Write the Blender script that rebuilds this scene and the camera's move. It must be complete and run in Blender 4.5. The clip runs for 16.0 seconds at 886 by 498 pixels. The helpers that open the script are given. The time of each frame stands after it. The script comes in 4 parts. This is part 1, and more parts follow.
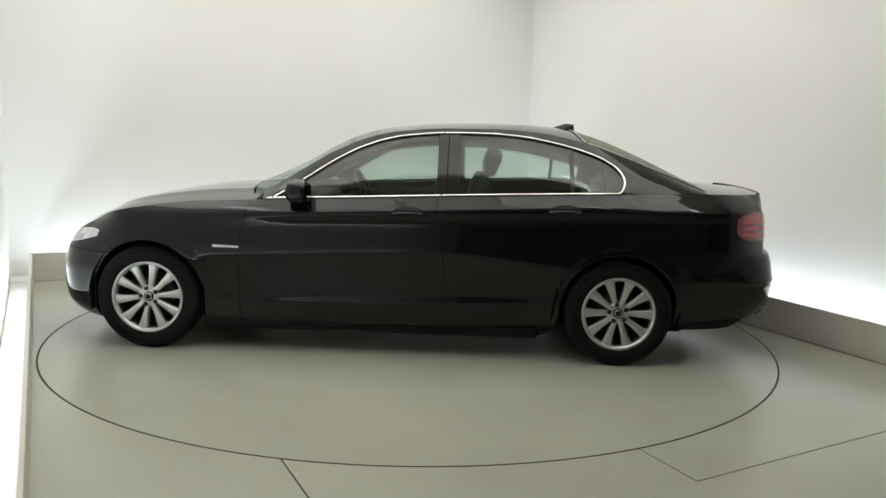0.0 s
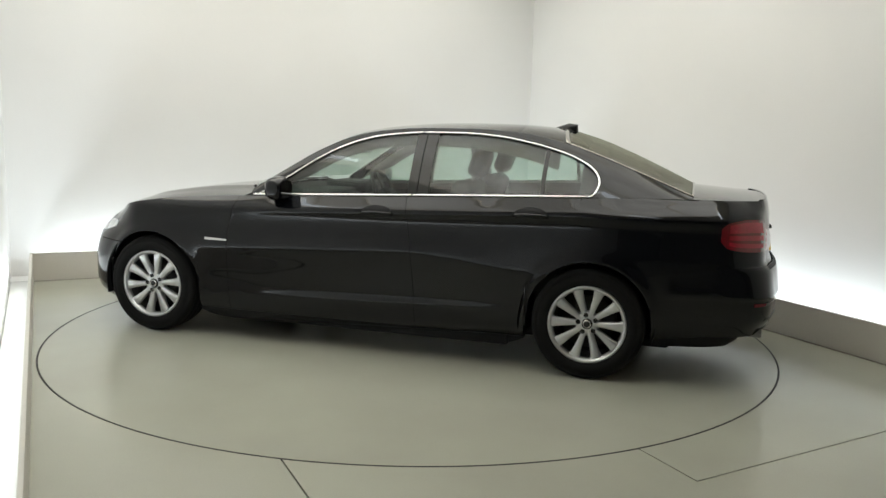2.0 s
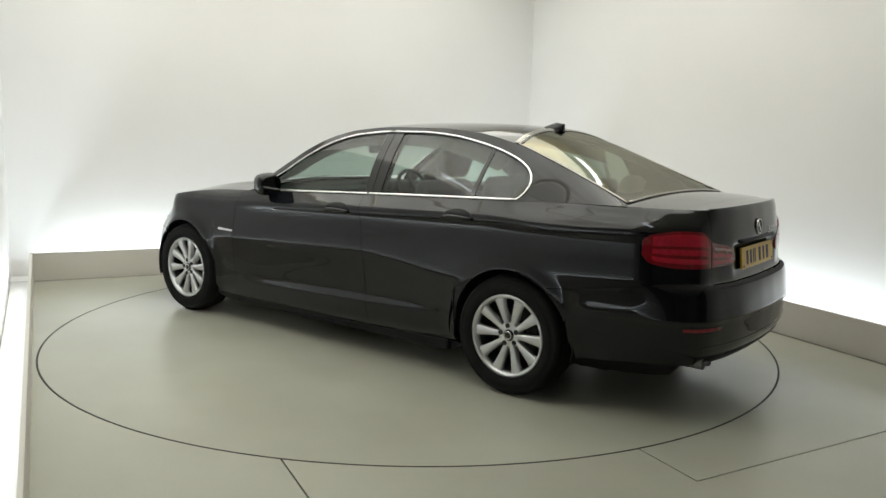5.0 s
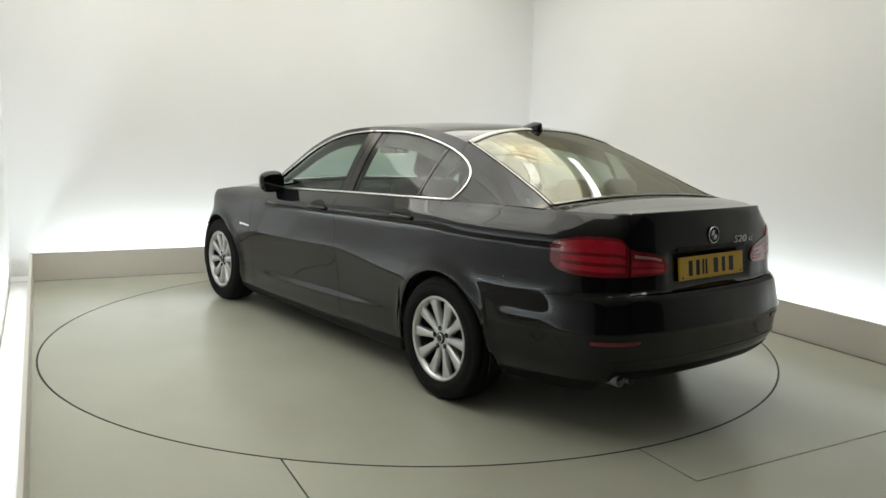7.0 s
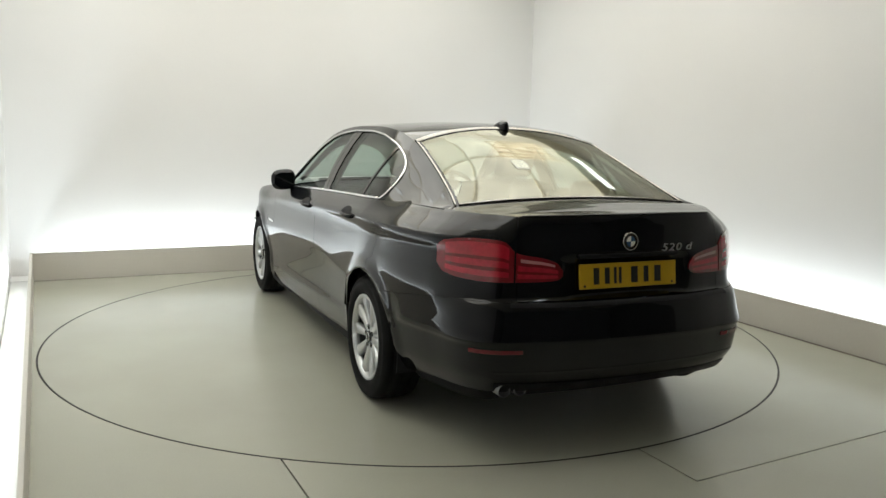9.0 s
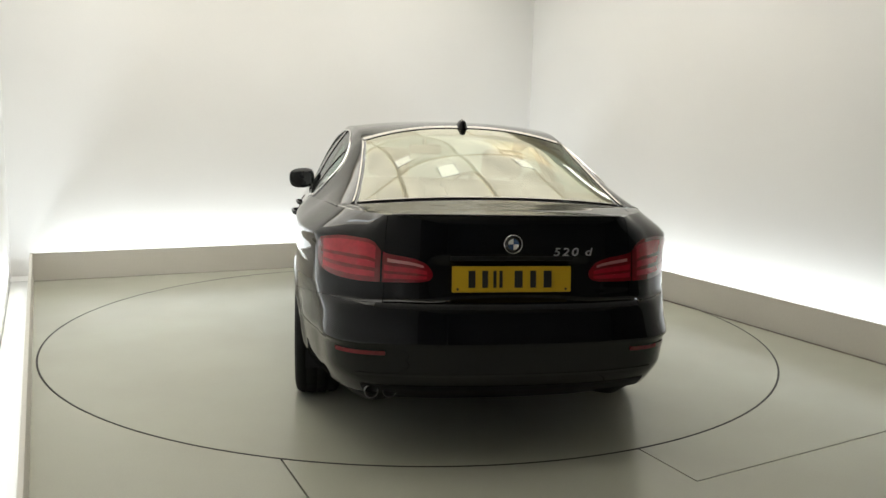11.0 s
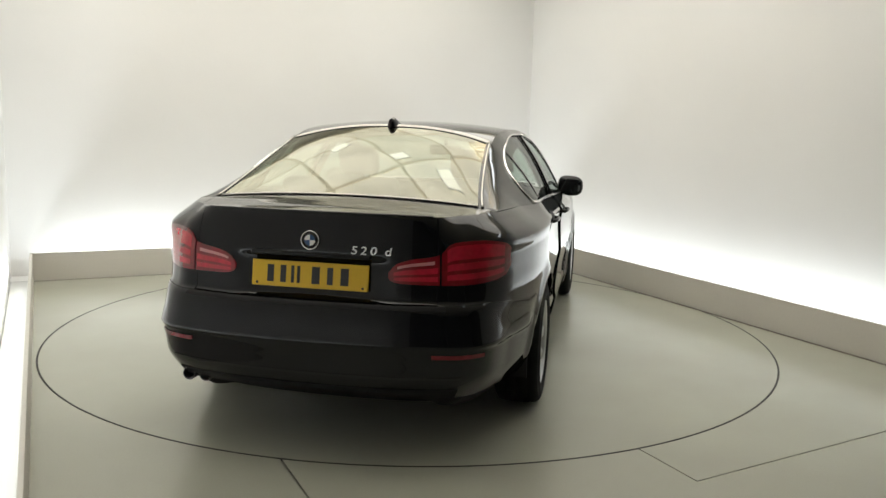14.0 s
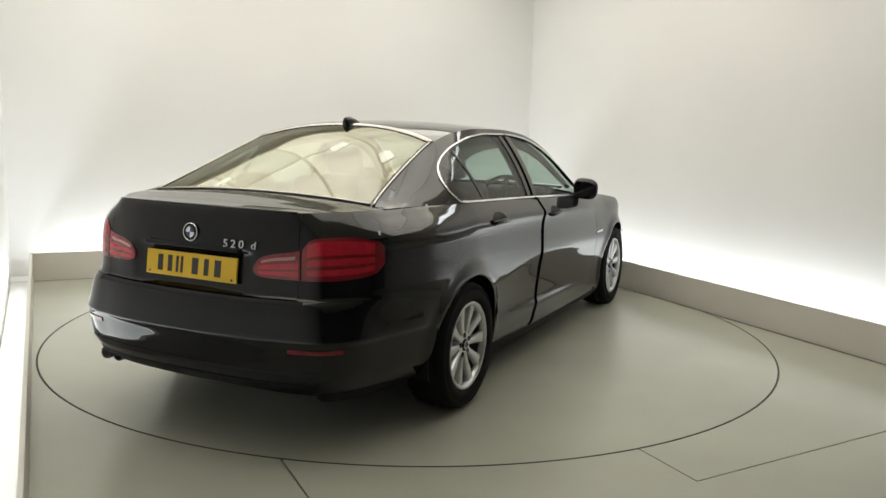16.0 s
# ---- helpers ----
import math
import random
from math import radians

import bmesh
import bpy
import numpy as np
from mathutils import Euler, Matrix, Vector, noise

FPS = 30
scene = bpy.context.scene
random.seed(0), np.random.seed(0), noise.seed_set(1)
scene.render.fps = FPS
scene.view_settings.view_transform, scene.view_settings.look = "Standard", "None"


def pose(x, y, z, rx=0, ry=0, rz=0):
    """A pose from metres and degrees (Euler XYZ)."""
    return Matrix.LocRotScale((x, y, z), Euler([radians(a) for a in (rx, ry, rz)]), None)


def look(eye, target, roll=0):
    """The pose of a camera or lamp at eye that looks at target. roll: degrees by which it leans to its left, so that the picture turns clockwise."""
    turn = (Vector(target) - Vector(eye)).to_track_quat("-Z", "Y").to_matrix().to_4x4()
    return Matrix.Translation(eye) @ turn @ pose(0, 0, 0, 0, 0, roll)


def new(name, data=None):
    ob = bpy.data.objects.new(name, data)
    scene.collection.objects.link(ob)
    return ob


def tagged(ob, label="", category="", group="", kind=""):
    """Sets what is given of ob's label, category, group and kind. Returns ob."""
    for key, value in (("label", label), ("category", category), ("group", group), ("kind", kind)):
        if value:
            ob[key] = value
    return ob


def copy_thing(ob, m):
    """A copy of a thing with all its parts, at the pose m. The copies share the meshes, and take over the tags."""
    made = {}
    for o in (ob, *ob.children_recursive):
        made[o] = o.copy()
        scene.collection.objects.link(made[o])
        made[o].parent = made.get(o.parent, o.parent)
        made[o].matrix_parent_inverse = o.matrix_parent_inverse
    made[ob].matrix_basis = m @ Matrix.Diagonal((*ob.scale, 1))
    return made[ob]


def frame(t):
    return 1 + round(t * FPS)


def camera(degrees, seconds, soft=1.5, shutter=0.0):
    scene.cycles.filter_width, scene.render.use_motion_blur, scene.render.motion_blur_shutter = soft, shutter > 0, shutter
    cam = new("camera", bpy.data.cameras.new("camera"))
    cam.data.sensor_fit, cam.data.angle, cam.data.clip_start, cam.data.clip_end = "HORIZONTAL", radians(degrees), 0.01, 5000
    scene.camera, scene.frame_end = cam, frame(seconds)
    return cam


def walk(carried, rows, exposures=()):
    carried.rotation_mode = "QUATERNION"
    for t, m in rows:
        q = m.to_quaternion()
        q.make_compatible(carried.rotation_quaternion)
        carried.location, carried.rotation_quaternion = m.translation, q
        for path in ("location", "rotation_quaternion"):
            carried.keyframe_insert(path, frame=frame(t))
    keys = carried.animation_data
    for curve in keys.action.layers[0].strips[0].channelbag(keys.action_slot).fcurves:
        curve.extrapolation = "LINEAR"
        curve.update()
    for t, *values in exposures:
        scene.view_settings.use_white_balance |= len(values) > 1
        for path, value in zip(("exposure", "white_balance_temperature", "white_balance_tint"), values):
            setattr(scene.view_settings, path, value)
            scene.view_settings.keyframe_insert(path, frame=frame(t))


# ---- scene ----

cam = camera(57.03, 16.0, soft=1.5)
EYE = Vector((0.0, -5.779, 1.450))
AIM = EYE + Vector((0.03588, 0.98823, -0.14874)) * 5
walk(cam, [(0.0, look(EYE, AIM, 1.502)), (16.0, look(EYE, AIM, 1.502))], exposures=[(0.0, -0.09, 6200, 8), (8.0, -0.09, 6200, 8), (12.0, -0.09, 6430, 9.5), (16.0, -0.09, 6430, 9.5)])

# ---- world and lights ----
world = bpy.data.worlds.new("world")
scene.world = world
world.use_nodes = True
world.node_tree.nodes["Background"].inputs[0].default_value = (0.55, 0.6, 0.65, 1)
world.node_tree.nodes["Background"].inputs[1].default_value = 0.05

TURN = 24.3                      # how far the studio is turned from the world's axes
ROOM = pose(0, 0, 0, 0, 0, TURN)
LEFT, RIGHT, BACK, REAR, HIGH = -2.655, 2.80, 2.976, -8.4, 3.4   # inner faces of the walls, in the studio's axes
PL, PR, PB, PH = -2.470, 2.480, 2.680, 0.250                     # inner faces and height of the parapet
RADIUS = 2.458
CENTRE = ROOM.inverted() @ Vector((0.015, 0.015, 0))            # the turntable's middle, in the studio's axes


def area_lamp(name, a, b, z, along, across, turn, rx, power, colour, ry=0):
    data = bpy.data.lights.new(name, "AREA")
    data.shape, data.size, data.size_y = "RECTANGLE", along, across
    data.energy, data.color = power, colour
    ob = new(name, data)
    ob.matrix_world = ROOM @ pose(a, b, z) @ pose(0, 0, 0, 0, 0, turn) @ pose(0, 0, 0, rx, ry, 0)
    return ob


COOL = (0.90, 0.97, 1.0)
# strip lights in the trough behind the parapet, shining up the walls
area_lamp("trough_light_back", 0.1, PB + 0.15, 0.10, 4.9, 0.06, 0, 180, 36, COOL)
area_lamp("trough_light_right", PR + 0.17, 0.15, 0.10, 4.7, 0.06, 90, 180, 27, COOL)
area_lamp("trough_light_left", PL - 0.10, -0.95, 0.10, 6.7, 0.05, 90, 180, 45, COOL)

# ---- materials ----
def node_material(name):
    m = bpy.data.materials.new(name)
    m.use_nodes = True
    return m, m.node_tree, m.node_tree.nodes["Principled BSDF"]


def surface(name, colour, rough=0.5, metal=0.0, vary=0.06, scale=6.0, bump=0.0, fine=60.0, coat=0.0, spec=0.5, tone=None):
    """A plain surface whose colour drifts at two scales, with fine relief."""
    m, tree, bsdf = node_material(name)
    link = tree.links.new
    where = tree.nodes.new("ShaderNodeTexCoord")
    big, small = tree.nodes.new("ShaderNodeTexNoise"), tree.nodes.new("ShaderNodeTexNoise")
    big.inputs["Scale"].default_value, small.inputs["Scale"].default_value = scale, fine
    big.inputs["Detail"].default_value = 5
    for n in (big, small):
        link(where.outputs["Object"], n.inputs["Vector"])
    both = tree.nodes.new("ShaderNodeMath")
    both.operation = "MULTIPLY_ADD"
    both.inputs[1].default_value = 0.35
    link(small.outputs["Fac"], both.inputs[0])
    link(big.outputs["Fac"], both.inputs[2])
    mix = tree.nodes.new("ShaderNodeMix")
    mix.data_type = "RGBA"
    dark = tone or [c * (1 - vary * 2) for c in colour]
    mix.inputs[6].default_value = (*dark, 1)
    mix.inputs[7].default_value = (*[min(1, c * (1 + vary)) for c in colour], 1)
    ramp = tree.nodes.new("ShaderNodeMapRange")
    ramp.inputs[1].default_value, ramp.inputs[2].default_value = 0.42, 0.93
    link(both.outputs[0], ramp.inputs[0])
    link(ramp.outputs[0], mix.inputs[0])
    link(mix.outputs[2], bsdf.inputs["Base Color"])
    rr = tree.nodes.new("ShaderNodeMapRange")
    rr.inputs[3].default_value, rr.inputs[4].default_value = rough * 0.85, min(1, rough * 1.15)
    link(big.outputs["Fac"], rr.inputs[0])
    link(rr.outputs[0], bsdf.inputs["Roughness"])
    bsdf.inputs["Metallic"].default_value = metal
    bsdf.inputs["Specular IOR Level"].default_value = spec
    bsdf.inputs["Coat Weight"].default_value = coat
    bsdf.inputs["Coat Roughness"].default_value = 0.03
    if bump:
        b = tree.nodes.new("ShaderNodeBump")
        b.inputs["Strength"].default_value, b.inputs["Distance"].default_value = bump, 0.002
        link(small.outputs["Fac"], b.inputs["Height"])
        link(b.outputs[0], bsdf.inputs["Normal"])
    return m


def glowing(name, colour, strength):
    m, tree, bsdf = node_material(name)
    bsdf.inputs["Base Color"].default_value = (*colour, 1)
    bsdf.inputs["Emission Color"].default_value = (*colour, 1)
    bsdf.inputs["Emission Strength"].default_value = strength
    return m


def pane(name, tint, gloss_least=0.10, rough=0.0, sheen=(1, 1, 1), gloss_most=0.6):
    """Thin glass: tinted clear through, with more gloss at a slant."""
    m = bpy.data.materials.new(name)
    m.use_nodes = True
    tree = m.node_tree
    tree.nodes.clear()
    out, mix = tree.nodes.new("ShaderNodeOutputMaterial"), tree.nodes.new("ShaderNodeMixShader")
    clear, gloss, edge = tree.nodes.new("ShaderNodeBsdfTransparent"), tree.nodes.new("ShaderNodeBsdfGlossy"), tree.nodes.new("ShaderNodeLayerWeight")
    power, amount = tree.nodes.new("ShaderNodeMath"), tree.nodes.new("ShaderNodeMapRange")
    clear.inputs[0].default_value = (*tint, 1)
    gloss.inputs["Roughness"].default_value = rough
    gloss.inputs["Color"].default_value = (*sheen, 1)
    edge.inputs[0].default_value = 0.5
    power.operation = "POWER"
    power.inputs[1].default_value = 5.0
    amount.inputs[3].default_value, amount.inputs[4].default_value = gloss_least, gloss_most
    tree.links.new(edge.outputs["Facing"], power.inputs[0])
    tree.links.new(power.outputs[0], amount.inputs[0])
    tree.links.new(amount.outputs[0], mix.inputs[0])
    tree.links.new(clear.outputs[0], mix.inputs[1])
    tree.links.new(gloss.outputs[0], mix.inputs[2])
    tree.links.new(mix.outputs[0], out.inputs[0])
    return m


WALL = surface("white wall paint", (0.672, 0.666, 0.654), 0.6, vary=0.02, scale=0.8, bump=0.05, fine=90)
# grey chosen to dim what the car reflects from out of view
UNSEEN_WALL = surface("dim grey of unseen walls", (0.22, 0.215, 0.207), 0.7, vary=0.04, scale=0.9, bump=0.05, fine=90)
CEILING = surface("cream ceiling board", (0.74, 0.68, 0.54), 0.8, vary=0.05, scale=0.7, bump=0.1)
PARAPET = surface("painted parapet board", (0.55, 0.525, 0.475), 0.5, vary=0.03, scale=1.5, bump=0.05)
FLOOR = surface("grey green studio floor paint", (0.385, 0.390, 0.325), 0.235, vary=0.06, scale=0.9, fine=140, tone=(0.345, 0.340, 0.292))
SEAL = surface("brown joint filler", (0.085, 0.070, 0.050), 0.7, vary=0.2, scale=5)
PIT = surface("dark joint", (0.03, 0.03, 0.028), 0.8)
def diffuser(name, colour, low, high):
    """A luminous sheet whose glow drifts with the lamps behind it."""
    m = glowing(name, colour, high)
    tree = m.node_tree
    bsdf = tree.nodes["Principled BSDF"]
    where, cloud, span = tree.nodes.new("ShaderNodeTexCoord"), tree.nodes.new("ShaderNodeTexNoise"), tree.nodes.new("ShaderNodeMapRange")
    cloud.inputs["Scale"].default_value, cloud.inputs["Detail"].default_value = 1.9, 2.0
    span.inputs[1].default_value, span.inputs[2].default_value = 0.36, 0.66
    span.inputs[3].default_value, span.inputs[4].default_value = low, high
    tree.links.new(where.outputs["Object"], cloud.inputs["Vector"])
    tree.links.new(cloud.outputs["Fac"], span.inputs[0])
    tree.links.new(span.outputs[0], bsdf.inputs["Emission Strength"])
    return m


LAMP_GLOW = diffuser("luminous cream ceiling diffuser", (1.0, 0.955, 0.86), 1.9, 2.8)
DIM_GLOW = diffuser("dimmer luminous cream diffuser", (1.0, 0.945, 0.83), 1.45, 2.2)
# panel frames get a weak glow of their own to soften their dark lines
FRAME_GLOW = glowing("beige frame with added glow", (1.0, 0.92, 0.76), 1.05)
SQUARE_GLOW = glowing("white lamp diffuser", (1.0, 0.99, 0.94), 3.7)
# glow put into the vent so it isn't a dark outline
SLAT_GLOW = glowing("beige slat with added glow", (1.0, 0.90, 0.72), 1.15)
TUBE_GLOW = glowing("cool white strip", (0.95, 0.98, 1.0), 6.5)
WHITE_METAL = surface("white enamelled metal", (0.8, 0.8, 0.78), 0.35)


# ---- building helpers ----
def part(name, bm, material, parent=None, label="", smooth=True, at=None):
    """Link a bmesh as one mesh object under a thing or a part."""
    me = bpy.data.meshes.new(name)
    bmesh.ops.recalc_face_normals(bm, faces=bm.faces)
    bm.to_mesh(me)
    bm.free()
    for m in (material if isinstance(material, (list, tuple)) else [material]):
        me.materials.append(m)
    for p in me.polygons:
        p.use_smooth = smooth
    ob = new(name, me)
    if parent is not None:
        ob.parent = parent
    if at is not None:
        ob.matrix_basis = at
    if label:
        ob["label"] = label
    return ob


def box(bm, lo, hi, m=None, bevel=0.0):
    made = bmesh.ops.create_cube(bm, size=1.0)["verts"]
    lo, hi = Vector(lo), Vector(hi)
    for v in made:
        v.co = Vector([(lo[k] + hi[k]) / 2 + v.co[k] * (hi[k] - lo[k]) for k in range(3)])
    if bevel:
        edges = list({e for v in made for e in v.link_edges})
        made = list({v for f in bmesh.ops.bevel(bm, geom=edges, offset=bevel, segments=2, profile=0.5, affect="EDGES")["faces"] for v in f.verts} | {v for v in made if v.is_valid})
    if m is not None:
        for v in made:
            v.co = m @ v.co
    return made


def outline(bm, points, z0, z1):
    """A flat slab on an outline."""
    low = [bm.verts.new((x, y, z0)) for x, y in points]
    high = [bm.verts.new((x, y, z1)) for x, y in points]
    bm.faces.new(low[::-1]), bm.faces.new(high)
    for i in range(len(points)):
        j = (i + 1) % len(points)
        bm.faces.new((low[i], low[j], high[j], high[i]))


def slab(name, lo, hi, material, label, kind="structure", bevel=0.0):
    bm = bmesh.new()
    box(bm, lo, hi, bevel=bevel)
    ob = part(name, bm, material, smooth=False, at=ROOM.copy())
    return tagged(ob, label, kind=kind)


# ---- the studio ----
SPLIT = -5.2                     # where the white walls end and the added unseen grey ones begin
slab("wall_back", (LEFT - 0.2, BACK, -0.3), (RIGHT + 0.2, BACK + 0.2, HIGH), WALL, "smooth white studio wall lit from below")
slab("wall_left", (LEFT - 0.2, SPLIT, -0.3), (LEFT, BACK, HIGH), WALL, "smooth white studio wall brightly lit from below")
slab("wall_right", (RIGHT, SPLIT, -0.3), (RIGHT + 0.2, BACK, HIGH), WALL, "smooth white studio wall lit from below")
# added walls out of view, kept grey so the car mirrors less light
slab("wall_left_unseen", (LEFT - 0.2, REAR, -0.3), (LEFT, SPLIT, HIGH), UNSEEN_WALL, "unseen grey side wall added to dim the car's reflections")
slab("wall_right_unseen", (RIGHT, REAR, -0.3), (RIGHT + 0.2, SPLIT, HIGH), UNSEEN_WALL, "unseen grey side wall added to dim the car's reflections")
slab("wall_front_unseen", (LEFT - 0.2, REAR - 0.2, -0.3), (RIGHT + 0.2, REAR, HIGH), UNSEEN_WALL, "unseen grey end wall added to dim the car's reflections")


def build_ceiling():
    bm = bmesh.new()
    box(bm, (LEFT - 0.2, REAR - 0.2, HIGH), (RIGHT + 0.2, BACK + 0.2, HIGH + 0.2))
    tagged(part("ceiling", bm, CEILING, smooth=False, at=ROOM.copy()), "plain cream studio ceiling", kind="structure")
    # luminous panels hung in a beige grid
    wide, deep, rib = 0.400, 0.600, 0.020
    kinds = []
    for glow_material, label in ((LAMP_GLOW, "cream luminous ceiling panel in a beige frame"), (DIM_GLOW, "dimmer cream luminous ceiling panel in a beige frame")):
        lamp = new("ceiling_light")
        bm = bmesh.new()
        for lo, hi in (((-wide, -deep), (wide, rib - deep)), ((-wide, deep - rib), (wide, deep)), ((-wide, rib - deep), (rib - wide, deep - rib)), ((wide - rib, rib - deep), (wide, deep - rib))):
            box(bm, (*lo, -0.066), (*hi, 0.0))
        # the frame is no lamp; its brightness is emission
        part("frame", bm, FRAME_GLOW, lamp, smooth=False)
        bm = bmesh.new()
        box(bm, (rib - wide + 0.0005, rib - deep + 0.0005, -0.050), (wide - rib - 0.0005, deep - rib - 0.0005, -0.036))
        part("diffuser", bm, glow_material, lamp, "glowing cream diffuser", smooth=False)
        kinds.append(tagged(lamp, label, "ceiling light", "ceiling panels"))
    used = set()
    for j, b in enumerate((-1.65, -0.45, 0.75, 1.95)):
        for i, a in enumerate((-2.23, -1.43, -0.63, 0.17, 0.97, 1.77)):
            k = 1 if (i * 5 + j * 3) % 7 in (0, 3) else 0
            at = ROOM @ pose(a, b, HIGH)
            if k in used:
                copy_thing(kinds[k], at)
            else:
                kinds[k].matrix_basis = at
                used.add(k)
    # small square white lamps under the panels
    first = None
    for a, b in ((0.27, -0.19), (-0.13, 0.38), (1.28, -0.10), (-0.55, 1.23), (-1.85, 1.95)):
        at = ROOM @ pose(a, b, HIGH - 0.066)
        if first is None:
            first = new("square_lamp")
            bm = bmesh.new()
            box(bm, (-0.11, -0.11, -0.018), (0.11, 0.11, 0.0), bevel=0.004)
            part("housing", bm, WHITE_METAL, first, smooth=False)
            bm = bmesh.new()
            box(bm, (-0.10, -0.10, -0.024), (0.10, 0.10, -0.0185), bevel=0.002)
            part("diffuser", bm, SQUARE_GLOW, first, "glowing white diffuser", smooth=False)
            first.matrix_basis = at
            tagged(first, "small square white lamp under the ceiling panels", "ceiling light", "square ceiling lamps")
        else:
            copy_thing(first, at)
    # slatted vent under the panels, its slats and rails lightened by added emission
    vent = new("ceiling_vent")
    for a in (-0.40, 0.385):
        bm = bmesh.new()
        box(bm, (a, -0.30, -0.03), (a + 0.015, 0.30, 0.0))
        part("side_rail", bm, SLAT_GLOW, vent, smooth=False)
    me = None
    for k in range(6):
        m = pose(0, -0.27 + 0.108 * k, -0.016)
        if me is None:
            bm = bmesh.new()
            box(bm, (-0.384, -0.017, -0.008), (0.384, 0.017, 0.008), bevel=0.003)
            me = part("slat", bm, SLAT_GLOW, vent, smooth=False, at=m).data
        else:
            slat = new("slat", me)
            slat.parent, slat.matrix_basis = vent, m
    vent.matrix_basis = ROOM @ pose(1.52, 0.40, HIGH - 0.066)
    tagged(vent, "beige slatted diffuser vent under the luminous ceiling", "vent")
    # brighter strips round the panels
    for a, b in ((2.46, 0.10), (-2.36, -0.15), (2.10, -2.42), (0.4, -2.42)):
        strip_light = new("strip_light")
        bm = bmesh.new()
        box(bm, (-0.08, -0.44, -0.05), (0.08, 0.44, 0.0), bevel=0.01)
        part("housing", bm, WHITE_METAL, strip_light, smooth=False)
        bm = bmesh.new()
        box(bm, (-0.065, -0.42, -0.075), (0.065, 0.42, -0.051), bevel=0.01)
        part("tube", bm, TUBE_GLOW, strip_light, "glowing cool white tube", smooth=False)
        strip_light.matrix_basis = ROOM @ pose(a, b, HIGH)
        tagged(strip_light, "cool white fluorescent strip under the ceiling", "strip light", "ceiling strips")


build_ceiling()


def build_floor():
    hole = RADIUS + 0.012
    arc = lambda f, t, n: [(CENTRE.x + hole * math.cos(radians(f + (t - f) * i / n)), CENTRE.y + hole * math.sin(radians(f + (t - f) * i / n))) for i in range(n + 1)]
    seam_a, seam_b, seam_c, seam_d = -1.490, 0.050, -2.838, -2.700
    g = 0.004
    ang = lambda a: math.degrees(math.acos((a - CENTRE.x) / hole))
    bm = bmesh.new()
    pts = [(PL - 0.002, REAR), (seam_a - g, REAR)] + arc(360 - ang(seam_a - g), -ang(seam_b + g), 220) + [(seam_b + g, seam_c + g), (PR - 0.027, seam_d + g), (PR - 0.027, PB - 0.010), (PL - 0.002, PB - 0.010)]
    outline(bm, pts, -0.05, 0.0)
    floor = part("floor", bm, FLOOR, smooth=False, at=ROOM.copy())
    tagged(floor, "grey-green painted studio floor with thin joints", kind="structure")
    bm = bmesh.new()
    pts = [(seam_a + g, REAR), (PR, REAR), (PR, seam_d - g), (seam_b - g, seam_c - g)] + arc(-ang(seam_b - g), -ang(seam_a + g), 60)
    outline(bm, pts, -0.05, 0.0)
    part("floor_panel", bm, FLOOR, parent=floor, smooth=False)
    slab("subfloor", (LEFT, REAR, -0.3), (RIGHT, BACK, -0.052), PIT, "dark pit under the floor joints")
    bm = bmesh.new()
    outline(bm, [(RADIUS * math.cos(i * math.tau / 256), RADIUS * math.sin(i * math.tau / 256)) for i in range(256)], -0.05, 0.0)
    table = tagged(part("turntable", bm, FLOOR, smooth=False, at=pose(0.015, 0.015, 0)), "round grey-green turntable set flush in the floor", "turntable")
    bm = bmesh.new()
    ring = [[bm.verts.new((q * math.cos(i * math.tau / 256), q * math.sin(i * math.tau / 256), z)) for i in range(256)] for q, z in ((RADIUS + 0.001, -0.05), (RADIUS + 0.001, 0.0012), (RADIUS + 0.011, 0.0012), (RADIUS + 0.011, -0.05))]
    for low, high in zip(ring, ring[1:]):
        for i in range(256):
            bm.faces.new((low[i], low[(i + 1) % 256], high[(i + 1) % 256], high[i]))
    part("rim_seal", bm, PIT, table, "dark rubber seal round the rim")
    return table


turntable = build_floor()


def build_parapet():
    t, end = 0.022, REAR + 0.01
    slab("parapet_back", (PL - t, PB, -0.05), (PR + t, PB + t, PH), PARAPET, "low beige painted parapet hiding strip lights", bevel=0.003)
    slab("parapet_left", (PL - t, end, -0.05), (PL, PB - 0.002, PH), PARAPET, "low beige painted parapet hiding strip lights", bevel=0.003)
    slab("parapet_right", (PR, end, -0.05), (PR + t, PB - 0.002, PH), PARAPET, "low beige painted parapet hiding strip lights", bevel=0.003)
    slab("trim_right", (PR - 0.024, end, -0.05), (PR - 0.001, PB - 0.012, 0.0012), SEAL, "dark joint at the foot of the parapet")
    slab("trim_back", (PL + 0.006, PB - 0.008, -0.05), (PR - 0.025, PB - 0.001, 0.0012), SEAL, "dark joint at the foot of the parapet")
    slab("trough_floor_back", (LEFT, PB + t, -0.05), (RIGHT, BACK, 0.0), WALL, "white trough floor behind the parapet")
    slab("trough_floor_left", (LEFT + 0.006, REAR, -0.05), (PL - t, PB, 0.0), WALL, "white trough floor behind the parapet")
    slab("trough_floor_right", (PR + t, REAR, -0.05), (RIGHT, PB, 0.0), WALL, "white trough floor behind the parapet")


build_parapet()

# ---- the car ----
PAINT = surface("black metallic car paint", (0.0031, 0.0037, 0.0056), 0.45, vary=0.05, scale=3.0, fine=900, coat=1.0, spec=0.02)
PAINT.node_tree.nodes["Principled BSDF"].inputs["Coat IOR"].default_value = 1.42
PAINT.node_tree.nodes["Principled BSDF"].inputs["Coat Roughness"].default_value = 0.025
